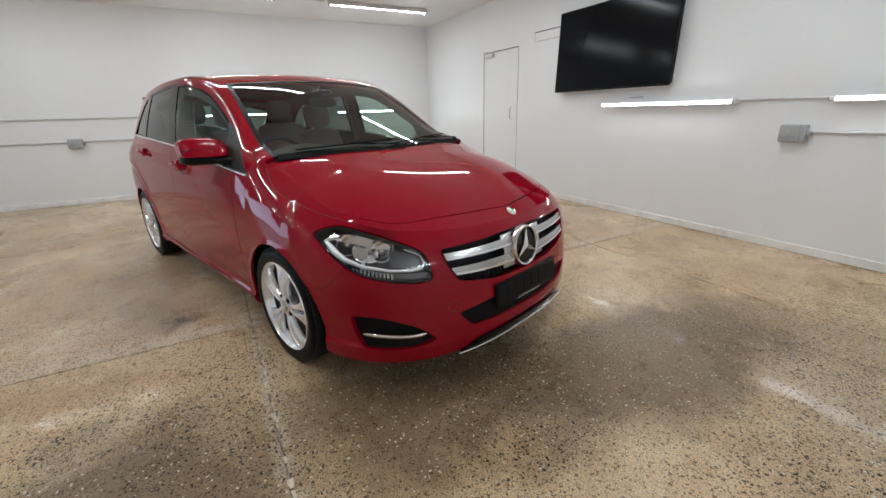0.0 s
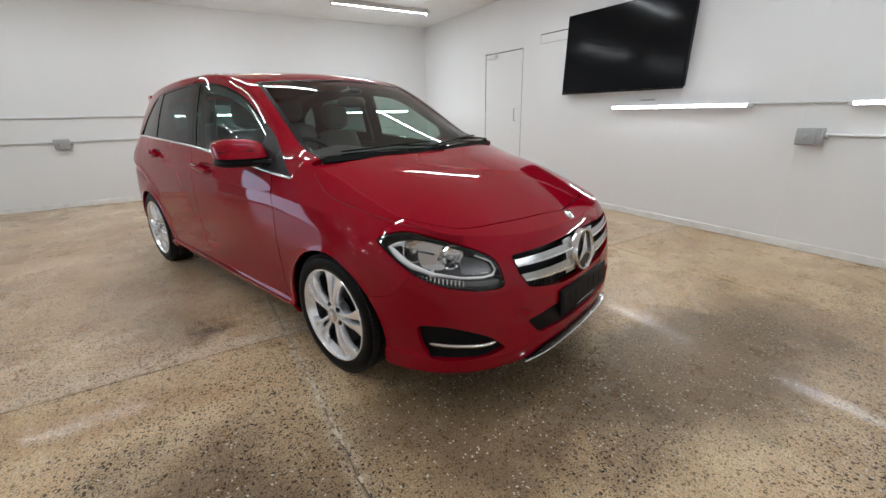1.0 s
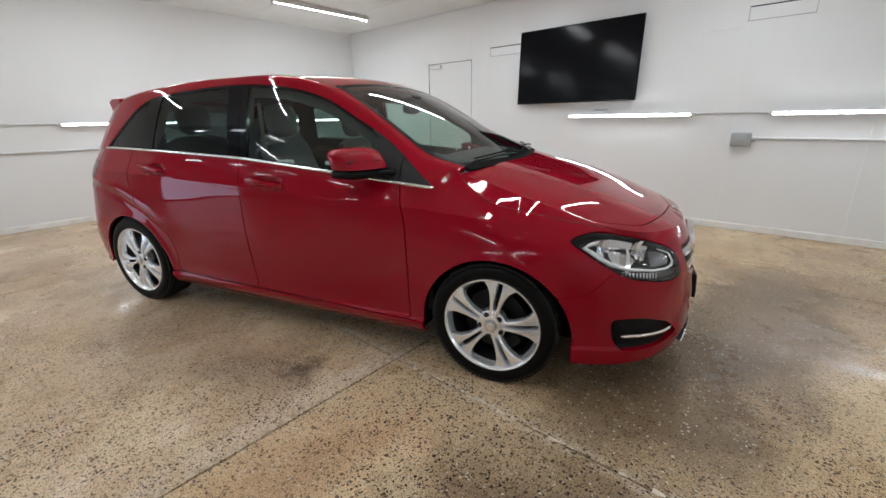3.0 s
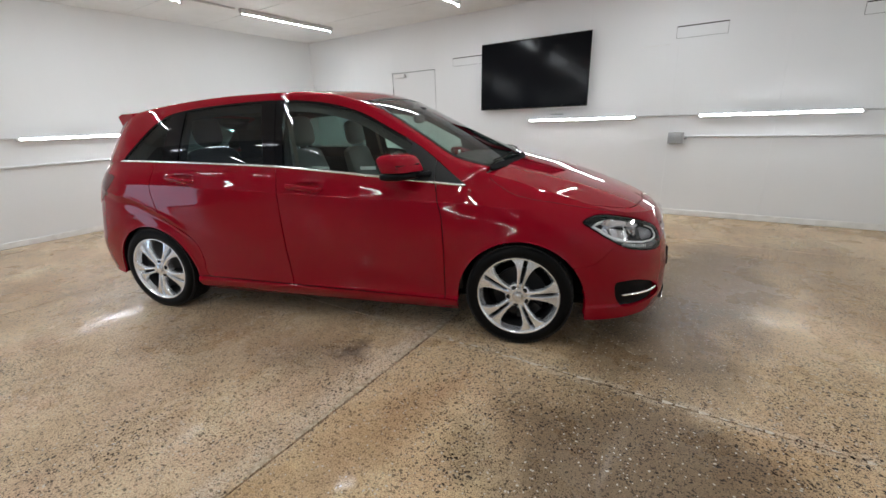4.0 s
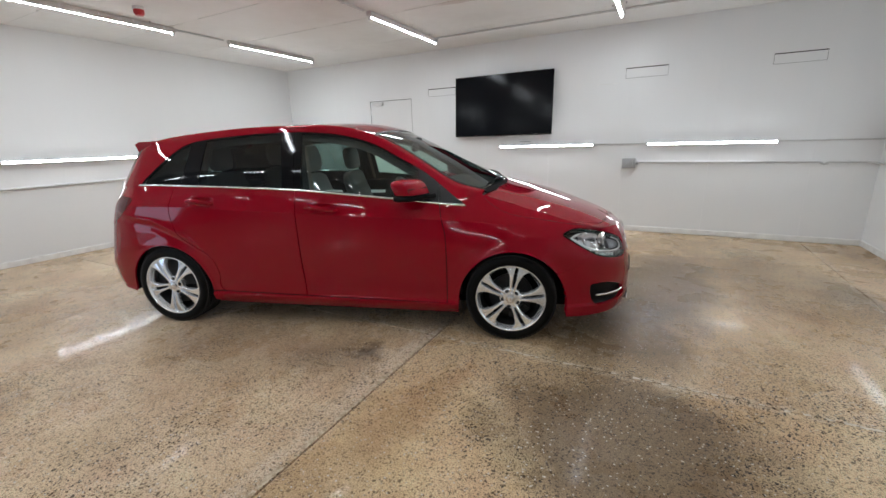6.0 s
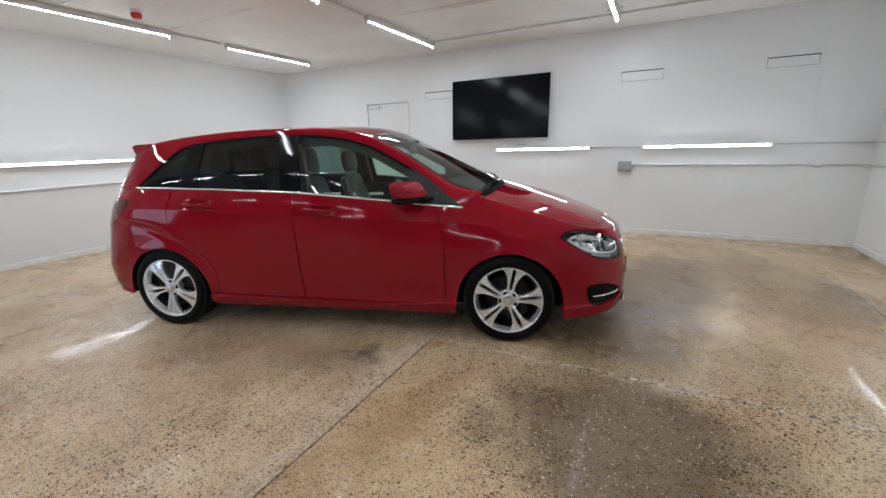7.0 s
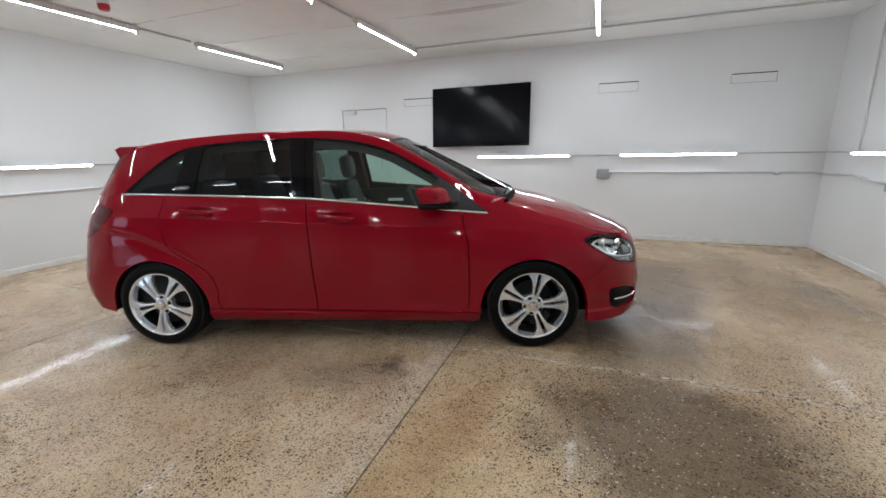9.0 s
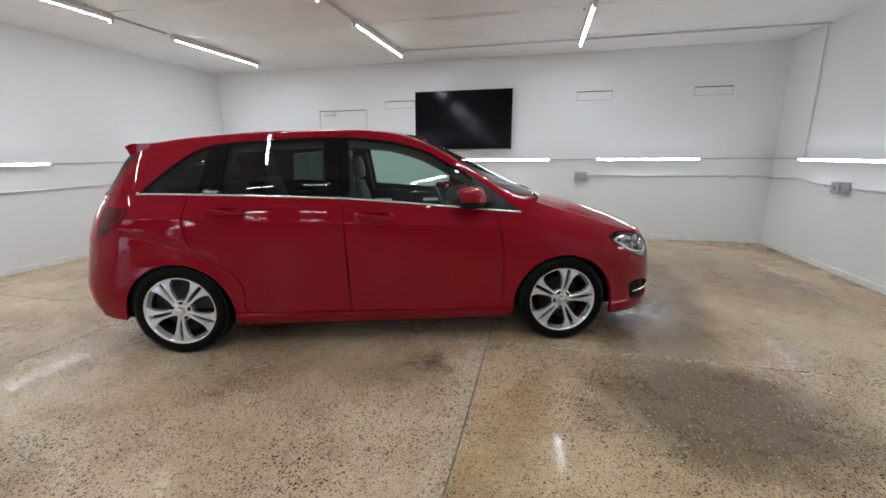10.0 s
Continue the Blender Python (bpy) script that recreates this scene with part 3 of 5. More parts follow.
def conduit(label, r, *pts):
    t = part("conduit", tube(pts, r, 8), PIPE)
    for i in range(len(pts) - 1):
        a, b = Vector(pts[i]), Vector(pts[i + 1])
        n = max(1, int((b - a).length / .9))
        for k in range(n):
            p = a.lerp(b, (k + .5) / n)
            d = (b - a).normalized() * .012
            part("clip", tube([p - d, p + d], r * 1.35, 8), PIPE, t)
    return tagged(t, label, "conduit", "conduits")


W, E, N = X0 + .014, X1 - .014, Y1 - .014
conduit("slim grey conduit between wall lights", .009, (-.05, N, 1.275), (.63, N, 1.275))
conduit("slim grey conduit along the wall", .009, (2.13, N, 1.275), (E, N, 1.275), (E, 3.37, 1.275))
conduit("slim grey conduit dropping down the wall", .009, (E, 3.36, 1.29), (E, 3.36, H - .03))
conduit("grey conduit along the ceiling edge", .012, (E, 3.30, H - .014), (-2.28, 3.30, H - .014))
conduit("pale conduit from the switch box", .012, (.51, N, 1.015), (2.56, N, 1.015), (2.61, N, .985), (2.66, N, 1.015), (3.0, N, 1.015), (E, 4.0, 1.0), (E, 3.35, 1.02), (E, 3.0, .98), (E, 2.70, .97))
conduit("pale conduit from the switch box", .012, (E, 2.36, .97), (E, -5.5, .97))
conduit("grey conduit under the wall lights", .010, (W, GATE_Y1 + .1, 1.285), (W, -.6, 1.285))
conduit("grey conduit between wall lights", .010, (W, 1.0, 1.285), (W, 2.06, 1.285))
conduit("pale low conduit along the wall", .012, (W, GATE_Y1 + .1, .955), (W, -2.02, .95))
conduit("pale low conduit along the wall", .012, (W, -1.88, .95), (W, 3.7, .975))
for x in (-4.83, -2.33, .25):
    conduit("grey conduit between ceiling lights", .012, (x - .02, -.72, H - .014), (x - .02, -1.42, H - .014))
    conduit("grey conduit between ceiling lights", .012, (x - .02, 1.68, H - .014), (x - .02, .96, H - .014))


def switch_box(m, label):
    e = empty("switch_box", m)
    part("housing", box(-.09, .09, -.075, -.0, -.07, .07, .008), GREY_BOX, e)
    part("lid", box(-.085, .055, -.092, -.077, -.062, .064, .006), GREY_BOX, e)
    part("knob", box(-.03, .0, -.104, -.092, -.02, .02, .004), GREY_BOX, e)
    part("gland", tube([(.09, -.03, .0), (.12, -.03, .0)], .02, 10), GREY_BOX, e)
    return tagged(e, label, "switch box", "switch boxes")


switch_box(pose(.425, Y1, 1.0), "grey plastic isolator switch box on white wall")
switch_box(pose(X0, -1.96, .925, 0, 0, 90), "grey plastic isolator switch box on white wall")
switch_box(pose(X1, 2.53, .965, 0, 0, -90), "grey plastic isolator switch box on white wall")


def wall_slot(x0, x1, z0, z1, label):
    e = empty("wall_slot_cover", pose(x0, Y1, z0))
    w, h = x1 - x0, z1 - z0
    part("plate", box(.004, w - .004, -.006, -.001, .004, h - .012, .0015, 1), WALL, e, smooth=False)
    # a solid dark bar gives the slot its shade; nothing is cut open
    f = box(0, w, -.004, -.0005, h - .012, h, 0)
    part("slot_shade_bar", f, SHADE_GAP, e, "dark bar for the shade in the slot", False)
    g = add_box(add_box(box(0, .003, -.005, -.0005, 0, h), w - .003, w, -.005, -.0005, 0, h), 0, w, -.005, -.0005, 0, .003)
    part("rim", g, RIM_GREY, e, smooth=False)
    return tagged(e, label, "wall cover", "wall slot covers")


wall_slot(-2.89, -2.36, 2.14, 2.265, "painted cover plate over a wall slot")
wall_slot(.289, .815, 2.163, 2.299, "painted cover plate over a wall slot")
wall_slot(1.944, 2.45, 2.18, 2.303, "painted cover plate with a dark top slot")
tagged(part("wall_strip", box(-.108, .237, Y1 - .006, Y1, 2.105, 2.113, .002, 1), TRIM_WHITE), "thin painted strip on white wall", "strip")
tagged(part("cable_clip", box(-1.22, -1.05, Y1 - .02, Y1 - .0, 1.335, 1.347, .003, 1), GREY_BOX), "short grey cable clip above the wall light", "clip")

# flat television on the wall, leaning a little forward
tv = empty("television", pose(-1.511, Y1 - .045, 1.913, -2.5, 0, 0))
part("body", box(-.80, .80, -.035, .03, -.45, .45, .01), BLACK_PLASTIC, tv)
part("screen", box(-.808, .808, -.043, -.036, -.455, .463, .003, 1), SCREEN, tv, "dark glossy screen")
bez = box(-.816, .816, -.046, -.030, -.474, -.456, .003, 1)
add_box(bez, -.816, .816, -.046, -.030, .464, .472, .003, 1)
add_box(bez, -.816, -.809, -.046, -.030, -.456, .464, .002, 1)
add_box(bez, .809, .816, -.046, -.030, -.456, .464, .002, 1)
part("bezel", bez, BLACK_GLOSS, tv)
part("wall_bracket", box(-.25, .25, .03, .052, -.2, .2, .004, 1), BLACK_PLASTIC, tv)
tagged(tv, "large black switched-off flat television on white wall", "television")

# red fire sounder on the ceiling
al = empty("fire_alarm", pose(-4.30, .30, H))
part("base", lathe([(0, -.001), (.055, -.001), (.055, -.03), (.0, -.03)], 24), FITTING, al).matrix_basis = pose(0, 0, 0, 90, 0, 0)
part("sounder", lathe([(0, -.03), (.05, -.03), (.052, -.06), (.04, -.085), (0, -.09)], 24), ALARM, al, "red plastic sounder").matrix_basis = pose(0, 0, 0, 90, 0, 0)
tagged(al, "red fire alarm sounder on the white ceiling", "alarm")

# ---- the car's skin: smooth surfaces, in the car's own metres (x ahead, y to its left, z up; front axle at x = 1.35) ----
def curve(*pts, soft=0.0):
    """A smooth function through the given (x, value) pairs, with no overshoot; soft rounds it over that many metres."""
    xs, ys = np.array([p[0] for p in pts], float), np.array([p[1] for p in pts], float)
    h, d = np.diff(xs), np.diff(ys) / np.diff(xs)
    m = np.concatenate(([d[0]], np.where(d[:-1] * d[1:] > 0, 2 * d[:-1] * d[1:] / np.where(d[:-1] + d[1:] == 0, 1, d[:-1] + d[1:]), 0), [d[-1]]))

    def f(x):
        x = np.clip(np.asarray(x, float), xs[0], xs[-1])
        i = np.clip(np.searchsorted(xs, x) - 1, 0, len(xs) - 2)
        t = (x - xs[i]) / h[i]
        return ((2 * t + 1) * (t - 1) ** 2 * ys[i] + t * (t - 1) ** 2 * h[i] * m[i]
                + t * t * (3 - 2 * t) * ys[i + 1] + t * t * (t - 1) * h[i] * m[i + 1])
    if not soft:
        return f
    k = np.linspace(-2.5, 2.5, 21)
    w = np.exp(-k * k / 2)
    w /= w.sum()
    fine = np.linspace(xs[0], xs[-1], 3001)

    def wide(x):
        return np.where(x < xs[0], ys[0] + (x - xs[0]) * m[0], np.where(x > xs[-1], ys[-1] + (x - xs[-1]) * m[-1], f(x)))
    table = sum(a * wide(fine + b * soft) for a, b in zip(w, k))
    return lambda x: np.interp(np.asarray(x, float), fine, table)


TAIL_POW_AT = ((.2, 4.2), (.45, 3.8), (.7, 3.0), (.85, 2.75), (1.0, 2.7))
XF, XR, SF, SR, POW = 1.45, -1.45, 2.60, -2.50, 2.8
AXLE_F, AXLE_R, HUB_Z, ARCH = 1.3495, -1.3495, 0.315, 0.371
ARCH_Z = .284
TAIL_POW = curve(*TAIL_POW_AT)
NOSE = curve((.14, 2.18), (.18, 2.225), (.22, 2.245), (.30, 2.262), (.40, 2.262), (.50, 2.25), (.60, 2.235), (.68, 2.215), (.74, 2.185), (.80, 2.14), (1.1, 1.95))
TAIL = curve((.15, -1.92), (.25, -2.045), (.30, -2.095), (.35, -2.125), (.5, -2.155), (.75, -2.15), (.9, -2.11), (1.0, -2.06), (1.12, -1.99))
TOP = curve((-2.5, 1.08), (-1.56, 1.108), (-.95, 1.096), (-.59, 1.083), (-.2, 1.066), (.156, 1.036), (.544, 1.0), (.95, .961), (1.03, .955), (1.07, .970), (1.145, 1.022), (1.22, 1.002),
            (1.4, .945), (1.535, .892), (1.735, .826), (1.943, .785), (2.3, .765), (2.6, .755))
SHOULDER_Z = curve((-2.5, 1.08), (-1.56, 1.108), (-.95, 1.096), (-.59, 1.083), (-.2, 1.066), (.156, 1.036), (.544, 1.0), (1.0, .963), (1.2, .955), (1.4, .938), (1.535, .892), (1.735, .826), (1.943, .785), (2.3, .765), (2.6, .755), soft=.16)
WIDE = curve((-1.5, .880), (-1.0, .886), (0, .888), (1.0, .888), (1.45, .886), (2.6, .886))
TUCK = curve((.12, .12), (.16, .085), (.19, .055), (.22, .03), (.262, .012), (.285, .022), (.31, .022), (.42, .013), (.55, .004), (.65, 0), (1.3, 0))
SHOULDER = curve((-2.5, .09), (-1.5, .085), (-1.0, .06), (0, .052), (.9, .056), (1.05, .066), (1.145, .074), (1.25, .098), (1.4, .125), (1.6, .13), (1.8, .125), (2.6, .12), soft=.08)
CREASE = curve((-2.0, .97), (-1.0, .945), (0, .90), (.9, .865), (1.4, .83))
HAUNCH = curve((-1.8, .93), (-1.6, .895), (-1.43, .847), (-1.29, .789), (-1.14, .717), (-1.0, .63))
LOWLINE = curve((-1.1, .62), (0, .47), (.9, .36))


def half_width(s, z):
    d = np.clip(1 - (SHOULDER_Z(s) - z) / .30, 0, 1.4)
    w = WIDE(s) - TUCK(z) - SHOULDER(s) * d ** (2 + .9 * np.clip((s - 1.05) / .3, 0, 1))
    w = w + .92 * np.clip((s - 1.5) / .12, 0, 1) * np.where(z < .262, np.maximum(TUCK(z) - .012, 0), 0)   # the nose flares out at its foot
    mid = 1 / (1 + np.exp((s - 1.35) / .06))
    w = w + mid * .005 * np.exp(-np.abs(z - CREASE(s)) / .03)
    w = w - mid * .0025 * np.exp(-((z - CREASE(s) + .11) / .07) ** 2) - mid * .002 * np.exp(-((z - LOWLINE(s) + .06) / .06) ** 2)
    tail_fade = np.clip((s + 1.78) / .12, 0, 1) * np.clip((-.95 - s) / .16, 0, 1)
    drop = z - HAUNCH(s)
    w = w + tail_fade * (.008 * np.exp(-np.abs(drop) / .022) - .006 * np.exp(-((drop + .05) / .03) ** 2))
    for hx, hz in ((.02, .943), (-.965, .990)):
        w = w - .024 * np.exp(-((s - hx) / .078) ** 4 - ((z - hz) / .026) ** 4)
    tf = np.clip((s - XF) / (SF - XF), 0, 1) * math.pi / 2
    tr = np.clip((s - XR) / (SR - XR), 0, 1) * math.pi / 2
    s = np.where(s > XF, XF + (NOSE(z) - XF) * np.sin(tf) ** (2 / POW), np.where(s < XR, XR + (TAIL(z) - XR) * np.sin(tr) ** (2 / TAIL_POW(z)), s))
    for ax in (AXLE_F, AXLE_R):
        r = np.hypot(s - ax - .008, np.maximum(z - ARCH_Z, 0))
        w = w + .013 * np.exp(-np.clip(r - ARCH, 0, 1) / .035) * (z > .2)
    return w


def side_skin(s, z):
    """A point of the flanks, which run on round the nose and the tail: s is x along the side, and goes on round the corners."""
    s, z = np.broadcast_arrays(np.asarray(s, float), np.asarray(z, float))
    w, e, er = half_width(s, z), 2 / POW, 2 / TAIL_POW(z)
    tf = np.clip((s - XF) / (SF - XF), 0, 1) * math.pi / 2
    tr = np.clip((s - XR) / (SR - XR), 0, 1) * math.pi / 2
    x = np.where(s > XF, XF + (NOSE(z) - XF) * np.sin(tf) ** e, np.where(s < XR, XR + (TAIL(z) - XR) * np.sin(tr) ** er, s))
    y = -w * np.abs(np.cos(tf)) ** e * np.abs(np.cos(tr)) ** er
    y = np.where((s >= SF - 1e-6) | (s <= SR + 1e-6), 0, y)
    return np.stack([x, y, z], -1)


def unit(v):
    return v / np.maximum(np.linalg.norm(v, axis=-1, keepdims=True), 1e-12)


def side_normal(s, z, k=2e-3):
    a = side_skin(np.minimum(s + k, SF), z) - side_skin(np.maximum(s - k, SR), z)
    return unit(np.cross(a, side_skin(s, z + k) - side_skin(s, z - k)))


def side_grid(s0=SR, s1=SF, step=.0095, rows=108, low=.13):
    s = np.linspace(s0, s1, int((s1 - s0) / step) + 1)[:, None]
    z = low + (TOP(s) - low) * np.linspace(0, 1, rows)[None, :]
    s = np.broadcast_to(s, z.shape)
    return side_skin(s, z), side_normal(s, z), s, z


# the upper body: sections across the car, from the belt over the cant rail to the middle of the roof
RAIL_Y = curve((-1.99, .25), (-1.9, .47), (-1.75, .60), (-1.5, .655), (-1.0, .69), (-.5, .705), (-.1, .71), (.15, .70), (.36, .678), (.565, .688), (.773, .715), (.976, .757), (1.15, .768), (1.32, .74), soft=.06)
RAIL_Z = curve((-1.99, 1.10), (-1.9, 1.15), (-1.75, 1.30), (-1.65, 1.39), (-1.5, 1.447), (-1.0, 1.502), (-.5, 1.526), (-.1, 1.527), (.15, 1.505), (.36, 1.44), (.565, 1.335), (.773, 1.205), (.976, 1.078), (1.15, 1.050), (1.32, 1.0), soft=.045)
ROOF_Z = curve((-1.99, 1.11), (-1.9, 1.205), (-1.78, 1.37), (-1.7, 1.435), (-1.5, 1.478), (-1.0, 1.528), (-.5, 1.552), (-.2, 1.557), (.1, 1.549), (.25, 1.53), (.36, 1.495), (.5, 1.432), (.773, 1.30), (1.0, 1.19), (1.32, 1.035), soft=.045)


def plan_y(x, z):
    """Half the width of the flanks at a given x and height."""
    t = np.where(x > XF, (x - XF) / (NOSE(z) - XF), np.where(x < XR, (x - XR) / (TAIL(z) - XR), 0))
    s = np.where(x > XF, 1.5, np.where(x < XR, XR, x))
    return half_width(s, z) * np.clip(1 - np.clip(t, 0, 1) ** POW, 0, 1) ** (1 / POW)


def upper_grid(step=.006, cols=170):
    xs = np.linspace(-1.985, 1.32, int(3.3 / step))
    out = np.zeros((len(xs), cols, 3))
    for i, x in enumerate(xs):
        zb = float(TOP(x))
        yb = float(plan_y(np.array(x), np.array(zb)))
        yc, zc, zr = min(float(RAIL_Y(x)), yb - .004), max(float(RAIL_Z(x)), zb + .004), float(ROOF_Z(x))
        zr = max(zr, zc + .003)
        t = np.linspace(0, 1, 160)
        bow = .012 * np.sin(math.pi * t)
        side = np.stack([yb + (yc - yb) * t + bow, zb + (zc - zb) * t], -1)
        q = np.linspace(1, 0, 240)
        top = np.stack([yc * q, zc + (zr - zc) * (1 - q ** 2.0)], -1)
        line = np.concatenate([side, top[1:]])
        arc = np.concatenate([[0], np.cumsum(np.linalg.norm(np.diff(line, axis=0), axis=1))])
        u = np.linspace(0, arc[-1], 400)
        line = np.stack([np.interp(u, arc, line[:, k]) for k in (0, 1)], -1)
        w = max(3, int(.05 / (u[1] + 1e-9)))
        ker = np.exp(-np.linspace(-2, 2, 2 * w + 1) ** 2)
        ker /= ker.sum()
        ext = np.concatenate([2 * line[:1] - line[w:0:-1], line, line[-2:-w - 2:-1] * [-1, 1]])
        line = np.stack([np.convolve(ext[:, k], ker, "valid") for k in (0, 1)], -1)
        arc = np.concatenate([[0], np.cumsum(np.linalg.norm(np.diff(line, axis=0), axis=1))])
        u = np.linspace(0, arc[-1], cols)
        out[i, :, 0], out[i, :, 1], out[i, :, 2] = x, -np.interp(u, arc, line[:, 0]), np.interp(u, arc, line[:, 1])
    out[:, -1, 1] = 0
    n = unit(np.cross(np.gradient(out, axis=0), np.gradient(out, axis=1)))
    low = side_normal(xs, TOP(xs))[:, None, :]   # the foot of the pillar flows out of the wing with no crease
    gap = np.linalg.norm(out - out[:, :1], axis=-1)[..., None]
    mix = np.clip(1 - gap / .07, 0, 1) * np.clip((xs - .98) / .06, 0, 1)[:, None, None]
    return out, unit(n * (1 - mix) + low * mix)


HOOD_Z = curve((1.12, 1.075), (1.28, 1.05), (1.355, 1.03), (1.5, .998), (1.68, .952), (1.85, .897), (1.95, .86), (2.05, .82), (2.12, .787), (2.16, .765), (2.178, .755), soft=.03)
HOOD_POW = curve((1.13, 3.4), (1.35, 3.5), (1.6, 3.5), (1.9, 3.0), (2.1, 2.4))
HOOD_RIDGE = curve((1.15, .62), (1.7, .55), (2.1, .36))


def hood_grid(n=110, cols=60):
    edge = side_skin(np.linspace(1.13, SF, n), TOP(np.linspace(1.13, SF, n)))
    edge[:, 0] = np.maximum.accumulate(edge[:, 0] + np.arange(n) * 1e-6)

    def height(x, y):
        ye = np.maximum(np.interp(x, edge[:, 0], -edge[:, 1]), 1e-3)
        ze = np.interp(x, edge[:, 0], edge[:, 2])
        zc = np.maximum(HOOD_Z(x), ze)
        q = np.clip(np.abs(y) / ye, 0, 1)
        fade = np.clip((2.12 - x) / .25, 0, 1) * np.clip((1 - q) * 4, 0, 1)
        return zc - (zc - ze) * q ** HOOD_POW(x) + fade * .0008 * np.exp(-((np.abs(y) - HOOD_RIDGE(x)) / .09) ** 2)
    x = np.broadcast_to(edge[:, 0:1], (n, cols)).copy()
    y = edge[:, 1:2] * np.linspace(1, 0, cols)[None, :]
    k = 2e-3
    gx, gy = (height(x + k, y) - height(x - k, y)) / (2 * k), (height(x, y + k) - height(x, y - k)) / (2 * k)
    return np.stack([x, y, height(x, y)], -1), unit(np.stack([-gx, -gy, np.ones_like(gx)], -1))


# ---- the car ----
car = empty("car", pose(0, 0, 0, 0, 0, 17.3))
car.location = Vector((0, 0, 0)) - (Matrix.Rotation(radians(17.3), 3, "Z") @ Vector((AXLE_F, -.868, 0)))
tagged(car, "shiny red five-door compact hatchback parked on polished concrete", "car")

SIDE, UP, HOOD = side_grid(), upper_grid(), hood_grid()


def calmed(n, reach, axis):
    """Normals evened out along one axis of a grid, as in drawn glass."""
    k = np.exp(-np.linspace(-2, 2, 2 * reach + 1) ** 2)
    k /= k.sum()
    pad = [(0, 0)] * 3
    pad[axis] = (reach, reach)
    p = np.pad(n, pad, mode="edge")
    if axis == 1:   # across the car's middle the other half goes on
        p[:, -reach:] = n[:, -2:-2 - reach:-1] * [1, -1, 1]
    m = n.shape[axis]
    return unit(sum(w * np.take(p, np.arange(i, i + m), axis) for i, w in enumerate(k)))


GLAZED = (UP[0], calmed(calmed(UP[1], 60, 0), 14, 1))
S, Z, SX = SIDE[2], SIDE[3], SIDE[0][..., 0]
UX, UY, UZ = UP[0][..., 0], UP[0][..., 1], UP[0][..., 2]
HX, HY = HOOD[0][..., 0], HOOD[0][..., 1]
GAP = .003


def least(*d):
    out = d[0]
    for k in d[1:]:
        out = np.minimum(out, k)
    return out


def arch_of(x, z, grow=0.0):
    a = np.hypot(x - AXLE_F - .008, np.maximum(z - ARCH_Z, 0)) - ARCH - grow
    b = np.hypot(x - AXLE_R, np.maximum(z - ARCH_Z, 0)) - ARCH + .004 - grow
    return np.minimum(a, b)


HEADLAMP = smooth_loop([(1.607, .764), (1.663, .790), (1.735, .796), (1.85, .777), (1.968, .752), (2.10, .712), (2.155, .67), (2.184, .60), (2.165, .578), (2.09, .576), (1.976, .588), (1.839, .616), (1.727, .672), (1.65, .725)])
FOG = smooth_loop([(1.765, .408), (1.80, .421), (1.92, .419), (2.072, .376), (2.155, .318), (2.16, .296), (2.08, .273), (1.943, .262), (1.835, .264), (1.785, .300), (1.765, .36)])
GRILLE = [(2.222, .692), (2.232, .698), (2.424, .703), (2.6, .711), (2.62, .711), (2.62, .502), (2.6, .502), (2.488, .510), (2.33, .545), (2.30, .560), (2.256, .625)]
INTAKE = [(2.288, .400), (2.30, .408), (2.472, .430), (2.62, .437), (2.62, .312), (2.536, .312), (2.37, .320), (2.345, .330)]
head, fog, grille, intake = (inside(p, S, Z) for p in (HEADLAMP, FOG, GRILLE, INTAKE))
arch = arch_of(SX, Z)
SILL_Z = curve((-1.0, .285), (.9, .262))
REAR_DOOR = smooth_loop([(-1.17, 1.2), (-1.235, 1.05), (-1.26, .95), (-1.25, .85), (-1.19, .72), (-1.0, .60), (-.93, .52), (-.905, .42), (-.885, .28), (-.5, .1), (-.2, .1), (-.19, .5), (-.205, 1.0), (-.215, 1.25), (-.7, 1.3)], 6)
reardoor = inside(REAR_DOOR, S, Z)
seam_f = curve((.2, .90), (.55, .907), (.75, .90), (.9, .868), (1.1, .845))(Z)
seam_b = curve((.2, -.182), (.5, -.186), (1.0, -.206), (1.2, -.212))(Z)
bumper_line = Z - curve((1.5, .50), (1.64, .53), (1.74, .615), (1.80, .665))(S)
LOWER = curve((1.3, .185), (1.75, .190), (2.1, .196), (2.30, .205), (2.40, .245), (2.6, .252))
rear_low = curve((-2.5, .29), (-2.0, .28), (-1.75, .268), (-1.5, .25))(S)
TAIL_LAMP = smooth_loop([(-1.565, 1.003), (-1.66, 1.025), (-1.85, 1.03), (-2.05, 1.0), (-2.06, .85), (-1.92, .795), (-1.80, .81), (-1.64, .90)])
tail = inside(TAIL_LAMP, S, Z)
sill_top = SILL_Z(S)

